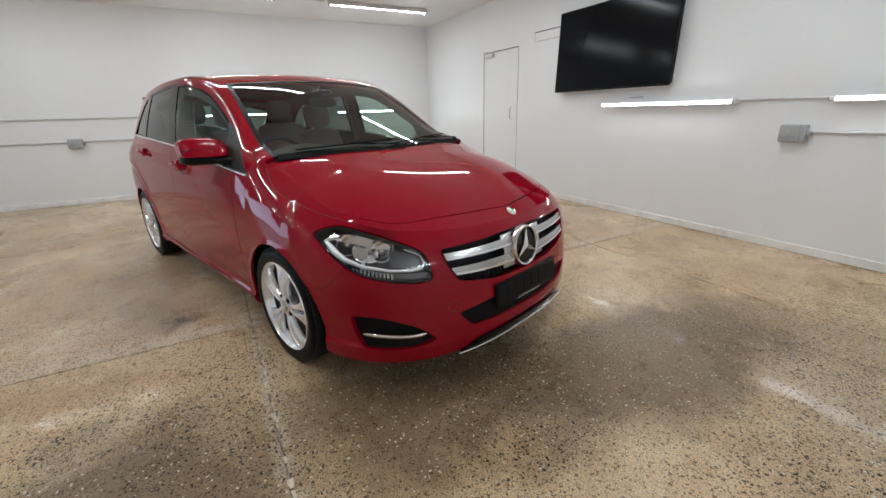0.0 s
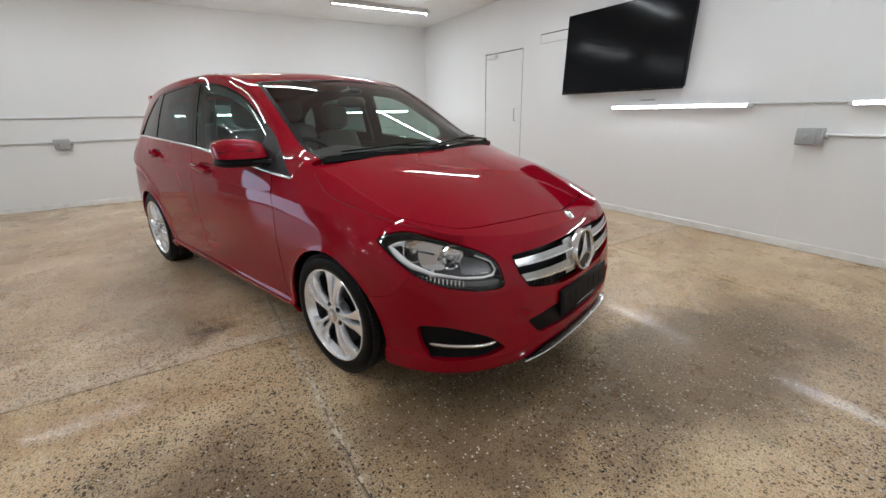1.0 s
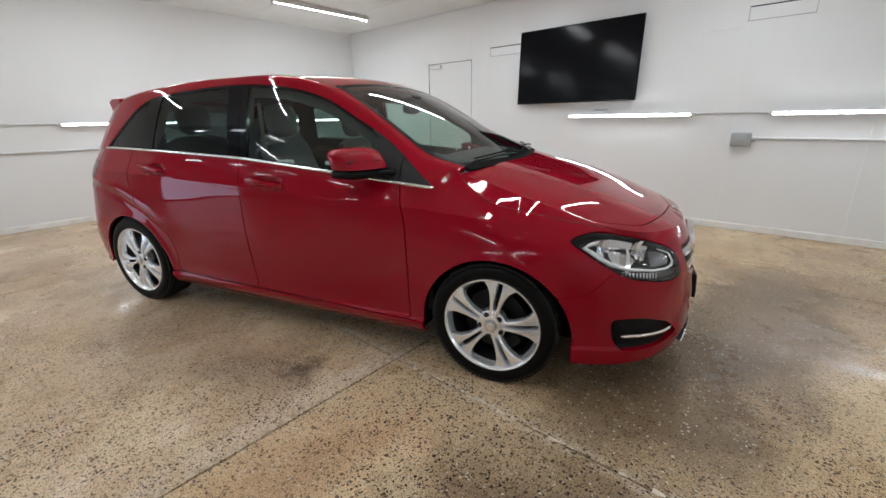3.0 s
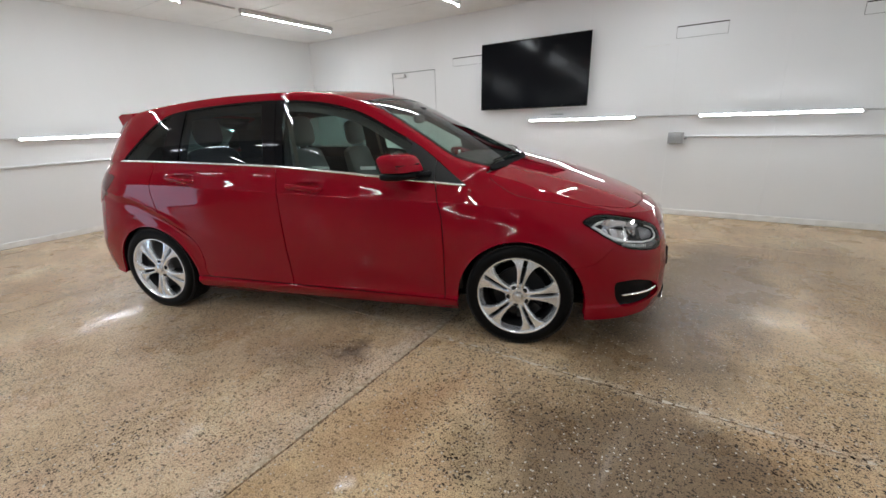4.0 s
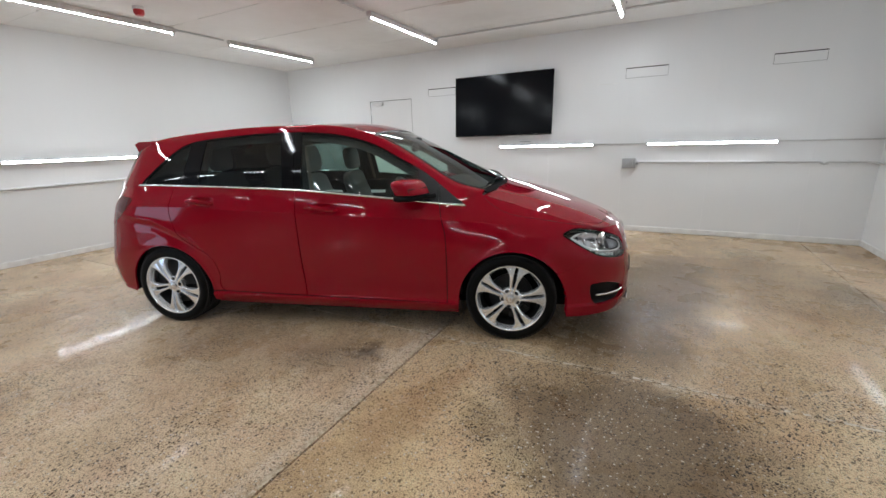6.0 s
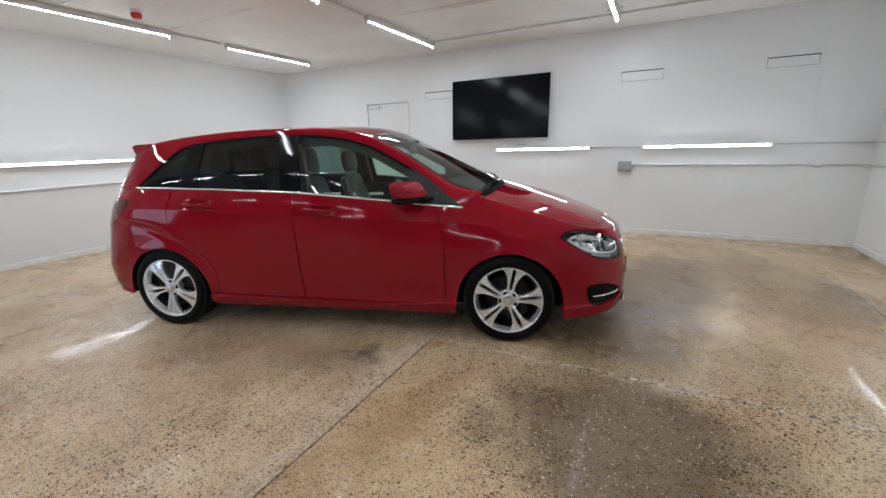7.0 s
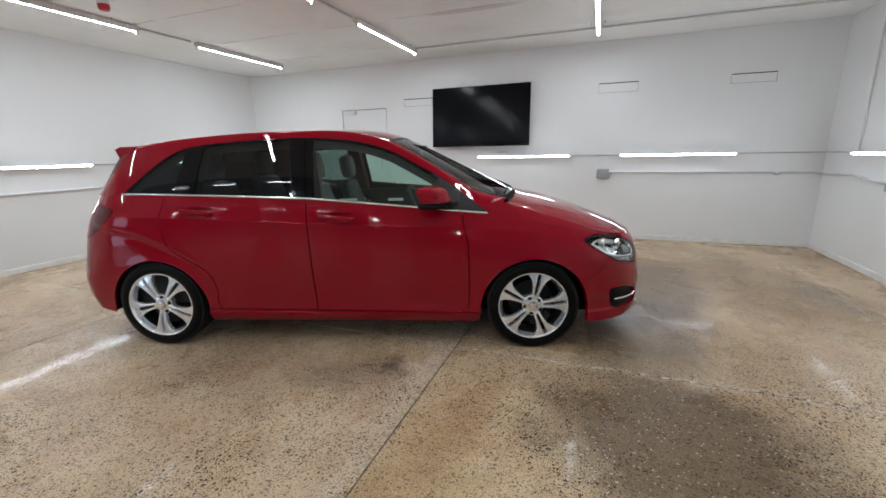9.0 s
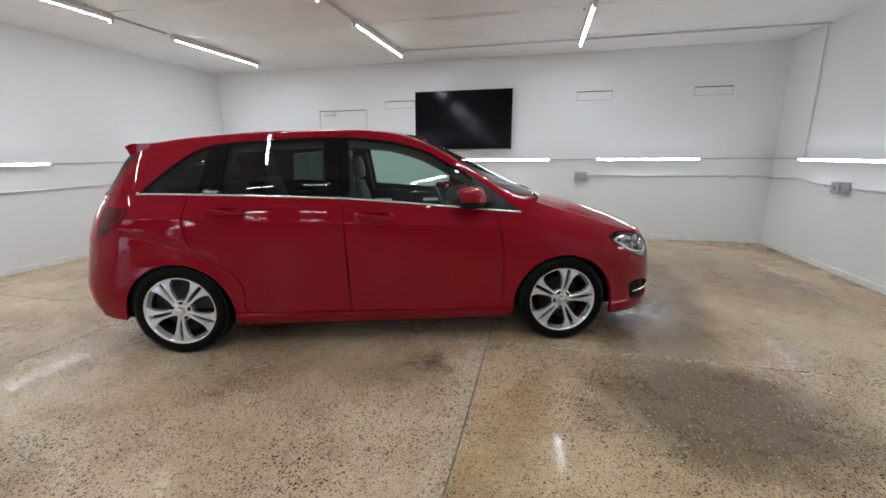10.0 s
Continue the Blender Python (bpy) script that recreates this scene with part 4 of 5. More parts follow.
# flanks
for sd in "RL":
    f = skin("fender", SIDE, least(S - seam_f - GAP, np.maximum(bumper_line, 1.5 - S) - .0008, arch, -head - GAP, np.maximum(Z - sill_top - GAP, S - 1.2), Z - .16, 2.0 - S), RED, car, sd)
    d1 = skin("front_door", SIDE, least(seam_f - S - GAP, S - seam_b - GAP, Z - sill_top - GAP), RED, car, sd)
    d2 = skin("rear_door", SIDE, least(seam_b - S - GAP, reardoor - GAP, Z - sill_top - GAP, arch - .004), RED, car, sd)
    q = skin("rear_quarter", SIDE, least(-.5 - S, -reardoor - GAP, arch, S + 1.74, -tail - .001, np.maximum(Z - sill_top - GAP, -1.3 - S), Z - rear_low), RED, car, sd)
    skin("sill", SIDE, least(sill_top - Z - GAP, Z - .175, arch, .98 - S, S + 1.1), RED, car, sd)
    k = 1 if sd == "R" else -1
    for door, x0, x1, z in ((d1, -.116, .125, .947), (d2, -1.085, -.868, .994)):
        zs = [z + .012 - .024 * t for t in (0, .5, 1)]
        y = float(half_width(np.array(x0 - .03), np.array(z)))
        bar = tube([(x0, -k * (y + .008), zs[0]), (x0 + .012, -k * (y + .030), zs[0]), ((x0 + x1) / 2, -k * (y + .040), zs[1]), (x1 - .02, -k * (y + .032), zs[2]), (x1, -k * (y + .006), zs[2])],
                   [.011, .0165, .0165, .015, .010], 12)
        for v in bar.verts:
            v.co.y += k * .3 * (abs(v.co.y) - y - .03) if abs(v.co.y) > y + .03 else 0
        part("handle", bar, RED, door, "red pull handle")

# nose: the bumper with its openings, and the strip above the grille
low_f = LOWER(S)
bumper = skin("front_bumper", SIDE, least(np.minimum(np.maximum(-bumper_line, S - 1.80) - .0008, S - 1.5), arch, -head - GAP, -fog, -grille, -intake, Z - low_f), RED, car, "B", thick=.03)
NOSE_LINE = curve((0, 2.113), (.276, 2.07), (.45, 2.023), (.58, 1.963), (.674, 1.85), (.757, 1.69), (.80, 1.55))
NOSE_X = lambda y: NOSE_LINE(np.abs(y))
REAR_X = lambda y: 1.15 + .15 * (1 - np.clip(np.abs(y) / .77, 0, 1) ** 2)
skin("nose_panel", HOOD, least(HX - NOSE_X(HY) - GAP), RED, bumper, "B")
skin("hood", HOOD, least(NOSE_X(HY) - HX - GAP, HX - REAR_X(HY)), RED, car, "B", thick=.02, label="red bonnet with two soft ridges")

for k in (1, -1):
    gs = np.linspace(1.165, 1.80, 40)
    gz = curve((1.165, 1.002), (1.175, .992), (1.215, .960), (1.319, .905), (1.455, .872), (1.55, .850), (1.65, .830), (1.80, .806))(gs)
    part("hood_gap", tube([(float(x), float(y) * k, float(z)) for x, y, z in side_skin(gs, gz)], .0014, 6), SEAM_RED, car, "dark gap along the bonnet edge")

# dark inner shell behind gaps and openings
skin("inner_shell", SIDE, least(arch_of(SX, Z, .012), Z - .19, 1.62 - S, S + 2.40, TOP(S) - .02 - Z, np.where(S < -1.4, Z - rear_low - .004, 1.0)), UNDER, car, "B", off=-.016, thick=0)
skin("nose_backing", SIDE, least(S - 1.60, Z - .20, -head + .02, TOP(S) - .012 - Z, arch_of(SX, Z, .05)), BLACK_PLASTIC, car, "B", off=-.055, thick=0, label="black plastic mesh behind the openings")

# grille: two satin louvres each side, a big ring emblem
gr = empty("grille", None, car)
for z0, z1, z2, z3 in ((.653, .679, .640, .675), (.592, .617, .556, .598)):
    c0, c1 = curve((2.2, z0), (2.6, z2)), curve((2.2, z1), (2.6, z3))
    skin("louvre", SIDE, least(Z - c0(S), c1(S) - Z, grille - .008, 2.585 - S), SATIN, gr, "B", off=-.004, thick=.03, label="satin silver grille louvre")
    skin("louvre_lip", SIDE, least(Z - c0(S) + .004, c0(S) + .006 - Z, grille - .006, 2.585 - S), CHROME, gr, "B", off=.001, thick=.02, label="bright lower edge of the louvre")
for sd in "RL":
    skin("emblem_mount", SIDE, least(S - 2.535 + .15 * np.abs(Z - .615), 2.597 - S, grille - .014, .085 - np.abs(Z - .620)), SATIN, gr, sd, off=-.008, thick=.02, label="satin silver bracket behind the emblem")
    for k in range(12):   # slanted mesh bars under the lower louvre
        s0 = 2.33 + k * .018
        pts = [side_skin(s0 + .014 * t, .517 + .05 * t) for t in (0, .5, 1)]
        part("mesh_bar", tube([(float(p[0]) - .022, float(p[1]) * (1 if sd == "R" else -1), float(p[2])) for p in pts], .0032, 6), BLACK_GLOSS, gr)
em = empty("emblem", pose(2.238, 0, .612, 0, -6, 0), car)
part("disc", lathe([(0, .0), (.089, .0), (.089, -.02), (0, -.02)], 40), BLACK_GLOSS, em, "black emblem disc").matrix_basis = pose(0, 0, 0, 0, 0, -90)
part("ring", lathe([(.089, -.015), (.089, .006), (.092, .012), (.098, .013), (.104, .006), (.106, -.02)], 48), CHROME, em, "polished ring").matrix_basis = pose(0, 0, 0, 0, 0, -90)
bm = bmesh.new()
mid_f, mid_b = bm.verts.new((.020, 0, 0)), bm.verts.new((.0, 0, 0))
rim = []
for k in range(6):
    a, r = radians(90 + 60 * k), (.090 if k % 2 == 0 else .017)
    rim.append(bm.verts.new((.004 if k % 2 else .012, r * math.cos(a), r * math.sin(a))))
for k in range(6):
    bm.faces.new((mid_f, rim[k], rim[(k + 1) % 6]))
    bm.faces.new((mid_b, rim[(k + 1) % 6], rim[k]))
part("arms", bm, BRIGHT_TRIM, em, "three slim polished arms", False)
part("badge", lathe([(0, .006), (.02, .005), (.027, 0), (.027, -.01), (0, -.01)], 28), CHROME, car, "small round metal bonnet badge").matrix_basis = pose(2.150, 0, .774, 0, 0, -90) @ pose(0, 0, 0, 55, 0, 0)

# number plate carrier, blank and black
skin("intake_mesh", SIDE, intake + .004, BLACK_PLASTIC, bumper, "B", off=-.016, thick=0, label="black plastic mesh of the lower intake")
pl = empty("number_plate", pose(2.262, 0, .420, 0, -4, 0), car)
part("carrier", box(-.012, .004, -.265, .265, -.062, .064, .006), BLACK_PLASTIC, pl)
part("plate", box(.004, .008, -.25, .25, -.045, .055, .002, 1), BLACK_PLASTIC, pl, "blank black plate")
part("caption_bar", box(.0045, .0088, -.10, .10, -.058, -.050, .001, 1), SATIN, pl, "thin pale bar")
for y in (-.19, -.12, -.05, .02, .09, .16):
    part("character_bar", box(.0078, .0096, y, y + .038, -.03, .042, .0015, 1), BLACK_PLASTIC, pl)

# front lip and fog trims
lipD = least(Z - .196, LOWER(S) - .003 - Z, S - 2.30)
skin("front_lip", SIDE, lipD, BLACK_GLOSS, car, "B", off=.014, thick=.05, label="black front lip")
ls = np.linspace(2.29, SF, 24)
lp = side_skin(ls, .200)
line = [(float(p[0]) + .019, float(p[1]) * 1.02, .199) for p in lp]
part("lip_trim", tube(line + [(x, -y, z) for x, y, z in line[-2::-1]], .0055, 8), CHROME, car, "thin chrome lip line")
for sd, k in (("R", 1), ("L", -1)):
    skin("fog_recess", SIDE, fog, BLACK_PLASTIC, bumper, sd, off=-.026, thick=0, label="black honeycomb fog recess")
    fs = np.linspace(1.815, 2.125, 18)
    fz = curve((1.815, .334), (1.95, .330), (2.05, .328), (2.125, .336))(fs)
    p = side_skin(fs, fz)
    part("fog_trim", tube([(float(a) - .004, float(b) * k, float(c)) for a, b, c in p], [.004] + [.0095] * 16 + [.004], 10), CHROME, bumper, "chrome fog trim bar")

# headlamps: a housing, reflector bowls, a silver brow, a ribbed lower strip, a clear lens
for sd, k in (("R", 1), ("L", -1)):
    lamp = empty("headlamp", None, car)
    skin("housing", SIDE, head + .012, LAMP_GREY, lamp, sd, off=-.105, thick=0)
    skin("rim", SIDE, least(head - .001, .008 - head), BLACK_GLOSS, lamp, sd, off=-.003, thick=.05, label="gloss black lamp rim")
    guide = [(1.743, .769), (1.687, .757), (1.660, .744), (1.687, .720), (1.713, .699), (1.762, .674), (1.855, .648), (1.984, .631), (2.088, .626), (2.140, .634), (2.150, .655), (2.125, .69), (2.048, .717)]
    pts = [side_skin(a, b) - .020 * side_normal(np.array(a), np.array(b)) for a, b in guide]
    part("light_guide", tube([(float(p[0]), float(p[1]) * k, float(p[2])) for p in pts], [.006, .009, .011, .014, .015, .012, .008, .006, .006, .006, .005, .004, .003], 10), LAMP_WHITE, lamp, "pale daytime light guide")
    plate = inside(smooth_loop([(1.785, .765), (1.90, .742), (1.905, .672), (1.80, .676)]), S, Z)
    skin("reflector_plate", SIDE, plate, LAMP_SILVER, lamp, sd, off=-.055, thick=.01, label="bright reflector plate")
    for j in range(11):
        a = 1.812 + j * .0185
        b0, b1 = .640 - .10 * (a - 1.812), .622 - .135 * (a - 1.812)
        pts = [side_skin(a, b) - .012 * side_normal(np.array(a), np.array(b)) for b in (b0, b1)]
        part("rib", tube([(float(p[0]), float(p[1]) * k, float(p[2])) for p in pts], .0045, 6), LAMP_SILVER, lamp)
    skin("ribbed_strip", SIDE, least(head - .014, curve((1.7, .665), (1.85, .636), (2.0, .616), (2.2, .612))(S) - Z, S - 1.80), LAMP_GREY, lamp, sd, off=-.022, thick=.02, label="ribbed silver indicator strip")
    for s0, z0, r in ((1.775, .722, .046), (1.945, .702, .048)):
        c = side_skin(s0, z0)
        ang = math.degrees(math.atan2(float(c[1]), float(c[0] - 1.1))) * .55
        bowl = lathe([(.012, -.050), (r * .35, -.044), (r * .6, -.030), (r * .85, -.01), (r, .012), (r * 1.05, .013), (r * 1.06, .0), (r * 1.02, -.02)], 16)
        o = part("reflector", bowl, LAMP_SILVER, lamp, "bright faceted reflector bowl", False)
        o.matrix_basis = pose(float(c[0]) - .030, float(c[1]) * k * .965, z0, 0, 0, -90 + k * ang)
        o = part("bulb_cap", ellipsoid((0, -.012, 0), (.016, .026, .016)), CHROME, lamp)
        o.matrix_basis = pose(float(c[0]) - .030, float(c[1]) * k * .965, z0, 0, 0, -90 + k * ang)
    for name, outline, mat, depth, lab in (("brow", [(1.70, .768), (1.80, .772), (1.97, .738), (1.945, .722), (1.81, .742), (1.72, .748)], LAMP_SILVER, -.018, "polished brow over the reflectors"),
                                           ("side_plate", [(1.995, .716), (2.10, .692), (2.132, .655), (2.10, .642), (2.0, .648), (1.985, .68)], LAMP_GREY, -.03, "dark grey side plate")):
        skin(name, SIDE, inside(smooth_loop(outline), S, Z), mat, lamp, sd, off=depth, thick=.02, label=lab)
    skin("divider", SIDE, least(head - .016, .010 - np.abs(S - 1.862 - (Z - .7) * .25)), LAMP_SILVER, lamp, sd, off=-.028, thick=.03)
    lens = skin("lens", SIDE, head - .002, LENS, lamp, sd, off=.001, thick=.004, label="clear lamp lens")
    lens.visible_shadow = False
    tl = skin("tail_lamp", SIDE, least(tail - .001, S + 1.80), TAIL_DARK, car, sd, off=.002, thick=.02, label="dark red wedge of the tail lamp")
    skin("lens", SIDE, least(tail - .001, -1.801 - S), TAIL_RED, tl, sd, off=.003, thick=.02, label="bright red tail lamp lens")

# tail
skin("rear_bumper", SIDE, least(-1.74 - S - .0012, arch, Z - rear_low, .72 - Z - .001, -tail - .001), RED, car, "B", thick=.03)
skin("tailgate", SIDE, least(-1.74 - S - .0012, Z - .72 - .001, -tail - .001), RED, car, "B")
skin("rear_valance", SIDE, least(rear_low - Z - .002, Z - .18, -2.1 - S), BLACK_PLASTIC, car, "B", off=-.01)

# upper body: windows cut out of the shell
DLO = smooth_loop([(-1.60, 1.05), (-1.55, 1.111), (-1.50, 1.165), (-1.332, 1.298), (-1.16, 1.402), (-.97, 1.445), (-.589, 1.473), (-.30, 1.481), (-.066, 1.474), (.165, 1.445), (.366, 1.385), (.557, 1.286), (.757, 1.174), (.948, 1.030), (1.045, .958), (1.13, .89)], 6)
DLO = np.array(list(DLO[6: 6 * 14 + 1]) + [(1.047, .93), (1.0, .90), (-1.4, .90), (-1.555, 1.09)])
dlo = np.where(UY < -.45, inside(DLO, UX, UZ), -.2)
EDGE_X = lambda y: REAR_X(y) - .030
shield_top = .375 - .03 * (np.abs(UY) / .6) ** 2
pillar_y = curve((.30, .600), (.37, .604), (.55, .632), (.767, .668), (1.0, .705), (1.15, .725))(UX)
shield = least(UX - shield_top, pillar_y + UY, 1.36 - UX)
backlight = least(-1.745 - UX, curve((-1.99, .50), (-1.9, .575), (-1.74, .595))(UX) + UY)
wrap = least(least(curve((1.08, -1.842), (1.17, -1.765), (1.25, -1.70), (1.335, -1.632), (1.45, -1.55))(UZ) - UX, 1.385 - UZ, UZ - 1.095), -backlight)
glass_back = backlight
backlight = np.maximum(backlight, wrap)
cowl_edge = REAR_X(UY)
shell = skin("body_shell", UP, least(-dlo, -shield, -backlight, cowl_edge - .004 - UX, UX + 1.98), RED, car, "B", thick=.03, label="red roof and pillars")
skin("headliner", UP, least(-dlo - .01, -shield - .01, -backlight, 1.16 - UX, UX + 1.8), LINER, car, "B", off=-.035, thick=0, label="pale grey headliner")
skin("windscreen", GLAZED, least(shield - .002, EDGE_X(UY) - UX), GLASS, car, "B", thick=.004, label="clear raked windscreen").visible_shadow = False
skin("windscreen_band", UP, least(shield - .001, .026 - least(pillar_y + UY, UX - shield_top), EDGE_X(UY) + .02 - UX), BLACK_PLASTIC, car, "B", off=.0015, thick=.01, label="black windscreen border")
skin("cowl", UP, least(shield, UX - EDGE_X(UY) + .03, REAR_X(UY) + .015 - UX), COWL_BLACK, car, "B", off=-.008, thick=.01, label="black plastic scuttle")
skin("rear_window_edge", UP, least(wrap - .001, UX + 1.975), BLACK_PLASTIC, car, "B", thick=.02, label="black edge of the rear window")
skin("rear_window", GLAZED, least(glass_back - .003, UX + 1.975), GLASS_DARK, car, "B", thick=.004, label="dark rear window")

panes = (("quarter_window", -1.53, -1.17, GLASS_DARK), ("rear_door_window", -1.015, -.305, GLASS_DARK), ("front_door_window", -.160, .70, GLASS_DOOR))
holes = [least(dlo - .012, UX - x0 - (UZ - 1.1) * (.19 if -1.1 < x0 < -.9 else 0), x1 - UX + (UZ - 1.1) * (.28 if x1 < -1 else -.05), UZ - TOP(UX) - .016) for _, x0, x1, _ in panes]
inner_holes = [least(dlo - .055, UX - a - (UZ - 1.1) * sa, b - UX - (UZ - 1.1) * sb, UZ - TOP(UX) - .02) for a, b, sa, sb in ((-1.50, -1.20, 0, -.28), (-.98, -.34, .16, 0), (-.115, .66, -.14, .05))]
for sd in "RL":
    skin("inner_frame", UP, least(dlo + .02, UZ - TOP(UX), *[-h for h in inner_holes]), CABIN, car, sd, off=-.045, thick=0, label="dark inner frame of the side windows")
    frame_d = least(dlo - .001, UZ - TOP(UX) + .01)
    for h in holes:
        frame_d = np.minimum(frame_d, -h)
    for lo, hi in ((-9, -1.19), (-1.19, -.214), (-.214, .655), (.655, .852), (.852, 9)):
        skin("window_surround", UP, least(frame_d, UX - lo - (0 if lo == .655 else .0018), hi - (0 if hi == .655 else .0018) - UX), SAIL if lo > .6 else BLACK_GLOSS, car, sd, off=-.002, thick=.025, label="gloss black window pillars and seals")
    for (name, x0, x1, mat), h in zip(panes, holes):
        skin(name, GLAZED, h - .001, mat, car, sd, off=-.006, thick=.004, label="tinted side window" if mat is GLASS_DARK else "lightly tinted side window").visible_shadow = False
    for a, b in ((-1.562, -1.196), (-1.192, -.2155), (-.2115, .850), (.854, 1.035)):
        bx = np.linspace(a, b, 24)
        by = plan_y(bx, TOP(bx))
        line = [(float(x), (-1 if sd == "R" else 1) * float(y + .0005), float(TOP(x)) + .0075) for x, y in zip(bx, by)]
        part("belt_trim", tube(line, [.0025 if (i == 0 and a < -1.5) or (i == 23 and b > 1) else .0085 for i in range(24)], 10), BRIGHT_TRIM, car, "bright aluminium waist strip")

# roof spoiler
sp = bmesh.new()
prev = None
for y in np.linspace(-.63, .63, 37):
    q = abs(y) / .63
    zt = 1.462 - .022 * q ** 2.2
    tip = -1.815 + .125 * q ** 3
    low = .050 + .030 * q ** 6
    sec = [(-1.50, zt + .018 - .012 * q ** 3), (-1.58, zt + .014 - .008 * q ** 3), (-1.66 + .03 * q ** 3, zt + .002 + .004 * q ** 3), (tip + .015, zt - .009), (tip, zt - .014), (tip + .010, zt - .022),
           (-1.70 + .05 * q ** 3, zt - low), (-1.58, zt - low - .01), (-1.50, zt - .05)]
    ring_v = [sp.verts.new((x, y * (1 + .06 * min(1, max(0, (x + 1.70) / .15))), z)) for x, z in sec]
    if prev:
        for k in range(len(sec)):
            j = (k + 1) % len(sec)
            sp.faces.new((prev[k], prev[j], ring_v[j], ring_v[k]))
    else:
        sp.faces.new(ring_v)
    prev = ring_v
sp.faces.new(prev[::-1])
bmesh.ops.recalc_face_normals(sp, faces=sp.faces[:])
part("roof_spoiler", sp, RED, car, "red roof spoiler")

# door mirrors
for k in (1, -1):
    mi = empty("door_mirror", None if k > 0 else pose(.80, .83, -.075) @ pose(0, 0, 0, 0, 0, 30) @ pose(-.80, -.83, 0), car)
    b = ellipsoid((.705, -k * .908, 1.084), (.078, .116, .067), 3.6)
    for v in b.verts:
        v.co.x -= .03 * (v.co.z - 1.09) / .07
        v.co.x -= .45 * max(0, abs(v.co.y) - .87)
        v.co.z -= .10 * max(0, .90 - abs(v.co.y))
    bmesh.ops.bisect_plane(b, geom=b.verts[:] + b.edges[:] + b.faces[:], plane_co=(0, 0, 1.052), plane_no=(0, 0, -1), clear_outer=True)
    part("cap", b, RED, mi, "red mirror cap")
    u = ellipsoid((.702, -k * .905, 1.030), (.076, .116, .027), 3.4)
    for v in u.verts:
        v.co.x -= .45 * max(0, abs(v.co.y) - .87)
    part("base", u, BLACK_PLASTIC, mi, "black lower shell")
    part("foot", tube([(.82, -k * .79, 1.022), (.79, -k * .86, 1.028), (.74, -k * .90, 1.030)], [.022, .013, .016], 12), BLACK_PLASTIC, mi, "black mirror foot")
    part("glass", box(.616, .624, -k * .895 - .075, -k * .895 + .075, 1.035, 1.125, .003), MIRROR, mi, "mirror glass")
    for z in (1.075, 1.089):
        ind = tube([(.785 - .45 * max(0, .02 + .145 * t) - .020 * t ** 6, -k * (.876 + .142 * t), z) for t in (0, .25, .5, .75, .9, 1.0)], .0045, 6)
        part("indicator", ind, SMOKED, mi, "smoked indicator strip")

# wipers
def on_screen(y, back, lift):
    x = float(REAR_X(y)) - back
    i = int(np.abs(UX[:, 0] - x).argmin())
    return (x, y, float(np.interp(-abs(y), UY[i], UZ[i])) + lift)


for y0, y1, b0, b1 in ((-.60, .02, .045, .085), (-.02, .62, .04, .10)):
    wi = empty("wiper", None, car)
    part("blade", tube([on_screen(y0 + (y1 - y0) * t, b0 + (b1 - b0) * t, .010) for t in (0, .25, .5, .75, 1)], .0045, 6), COWL_BLACK, wi)
    part("arm", tube([on_screen(y1 + .06, .015, .012), on_screen(y1 - .05, .03, .016), on_screen((y0 + y1) / 2, (b0 + b1) / 2, .014)], .005, 6), COWL_BLACK, wi)

# underside and wheel houses
# the wide lower slab is added to keep light from under the car
part("floor_pan", add_box(box(-2.0, 2.0, -.60, .60, .17, .24, .02), -.93, .93, -.80, .80, .155, .20, .015), UNDER, car)
for ax in (AXLE_F, AXLE_R):
    for k in (1, -1):
        liner = lathe([(.382, .02), (.382, .24), (.05, .24)], 40)
        geom = liner.verts[:] + liner.edges[:] + liner.faces[:]
        bmesh.ops.bisect_plane(liner, geom=geom, plane_co=(0, 0, -.03), plane_no=(0, 0, -1), clear_outer=True)
        o = part("wheel_liner", liner, UNDER, car)
        o.matrix_basis = pose(ax + (.008 if ax > 0 else 0), -k * .868, ARCH_Z + .004, 0, 0, 0 if k > 0 else 180)


# wheels: five twin-spoke alloys
def spoke(bm, a, side):
    """One blade from the hub to the rim, dished, with bevelled flanks."""
    rows_v = []
    inner, outer = curve((0, .001), (.12, .006), (.3, .0095), (.6, .0125), (.85, .0125), (1, .009)), curve((0, .022), (.3, .026), (.6, .038), (.85, .060), (1, .088))
    for t in np.linspace(0, 1, 13):
        r = .046 + (.2305 - .046) * t
        e0, e1 = float(inner(t)), float(outer(t))
        y = -.004 - .012 * math.sin(math.pi * min(1, t * 1.02)) + .002 * t
        d, n = Vector((math.cos(a), 0, math.sin(a))), Vector((-math.sin(a), 0, math.cos(a))) * side
        rows_v.append([bm.verts.new(d * math.sqrt(max(r * r - e * e, 1e-6)) + n * e + Vector((0, y + dy, 0))) for e, dy in
                       ((e0 * .7, .034), (e0, .004), (e0 + .0015, .0), (e1 * .6 + e0 * .4, -.0015), (e1 - .003, .0), (e1, .004), (e1 + .002, .034))])
    for p, q in zip(rows_v, rows_v[1:]):
        for k in range(7):
            j = (k + 1) % 7
            bm.faces.new((p[k], p[j], q[j], q[k]))
    bm.faces.new(rows_v[0])
    bm.faces.new(rows_v[-1][::-1])


meshes = {}


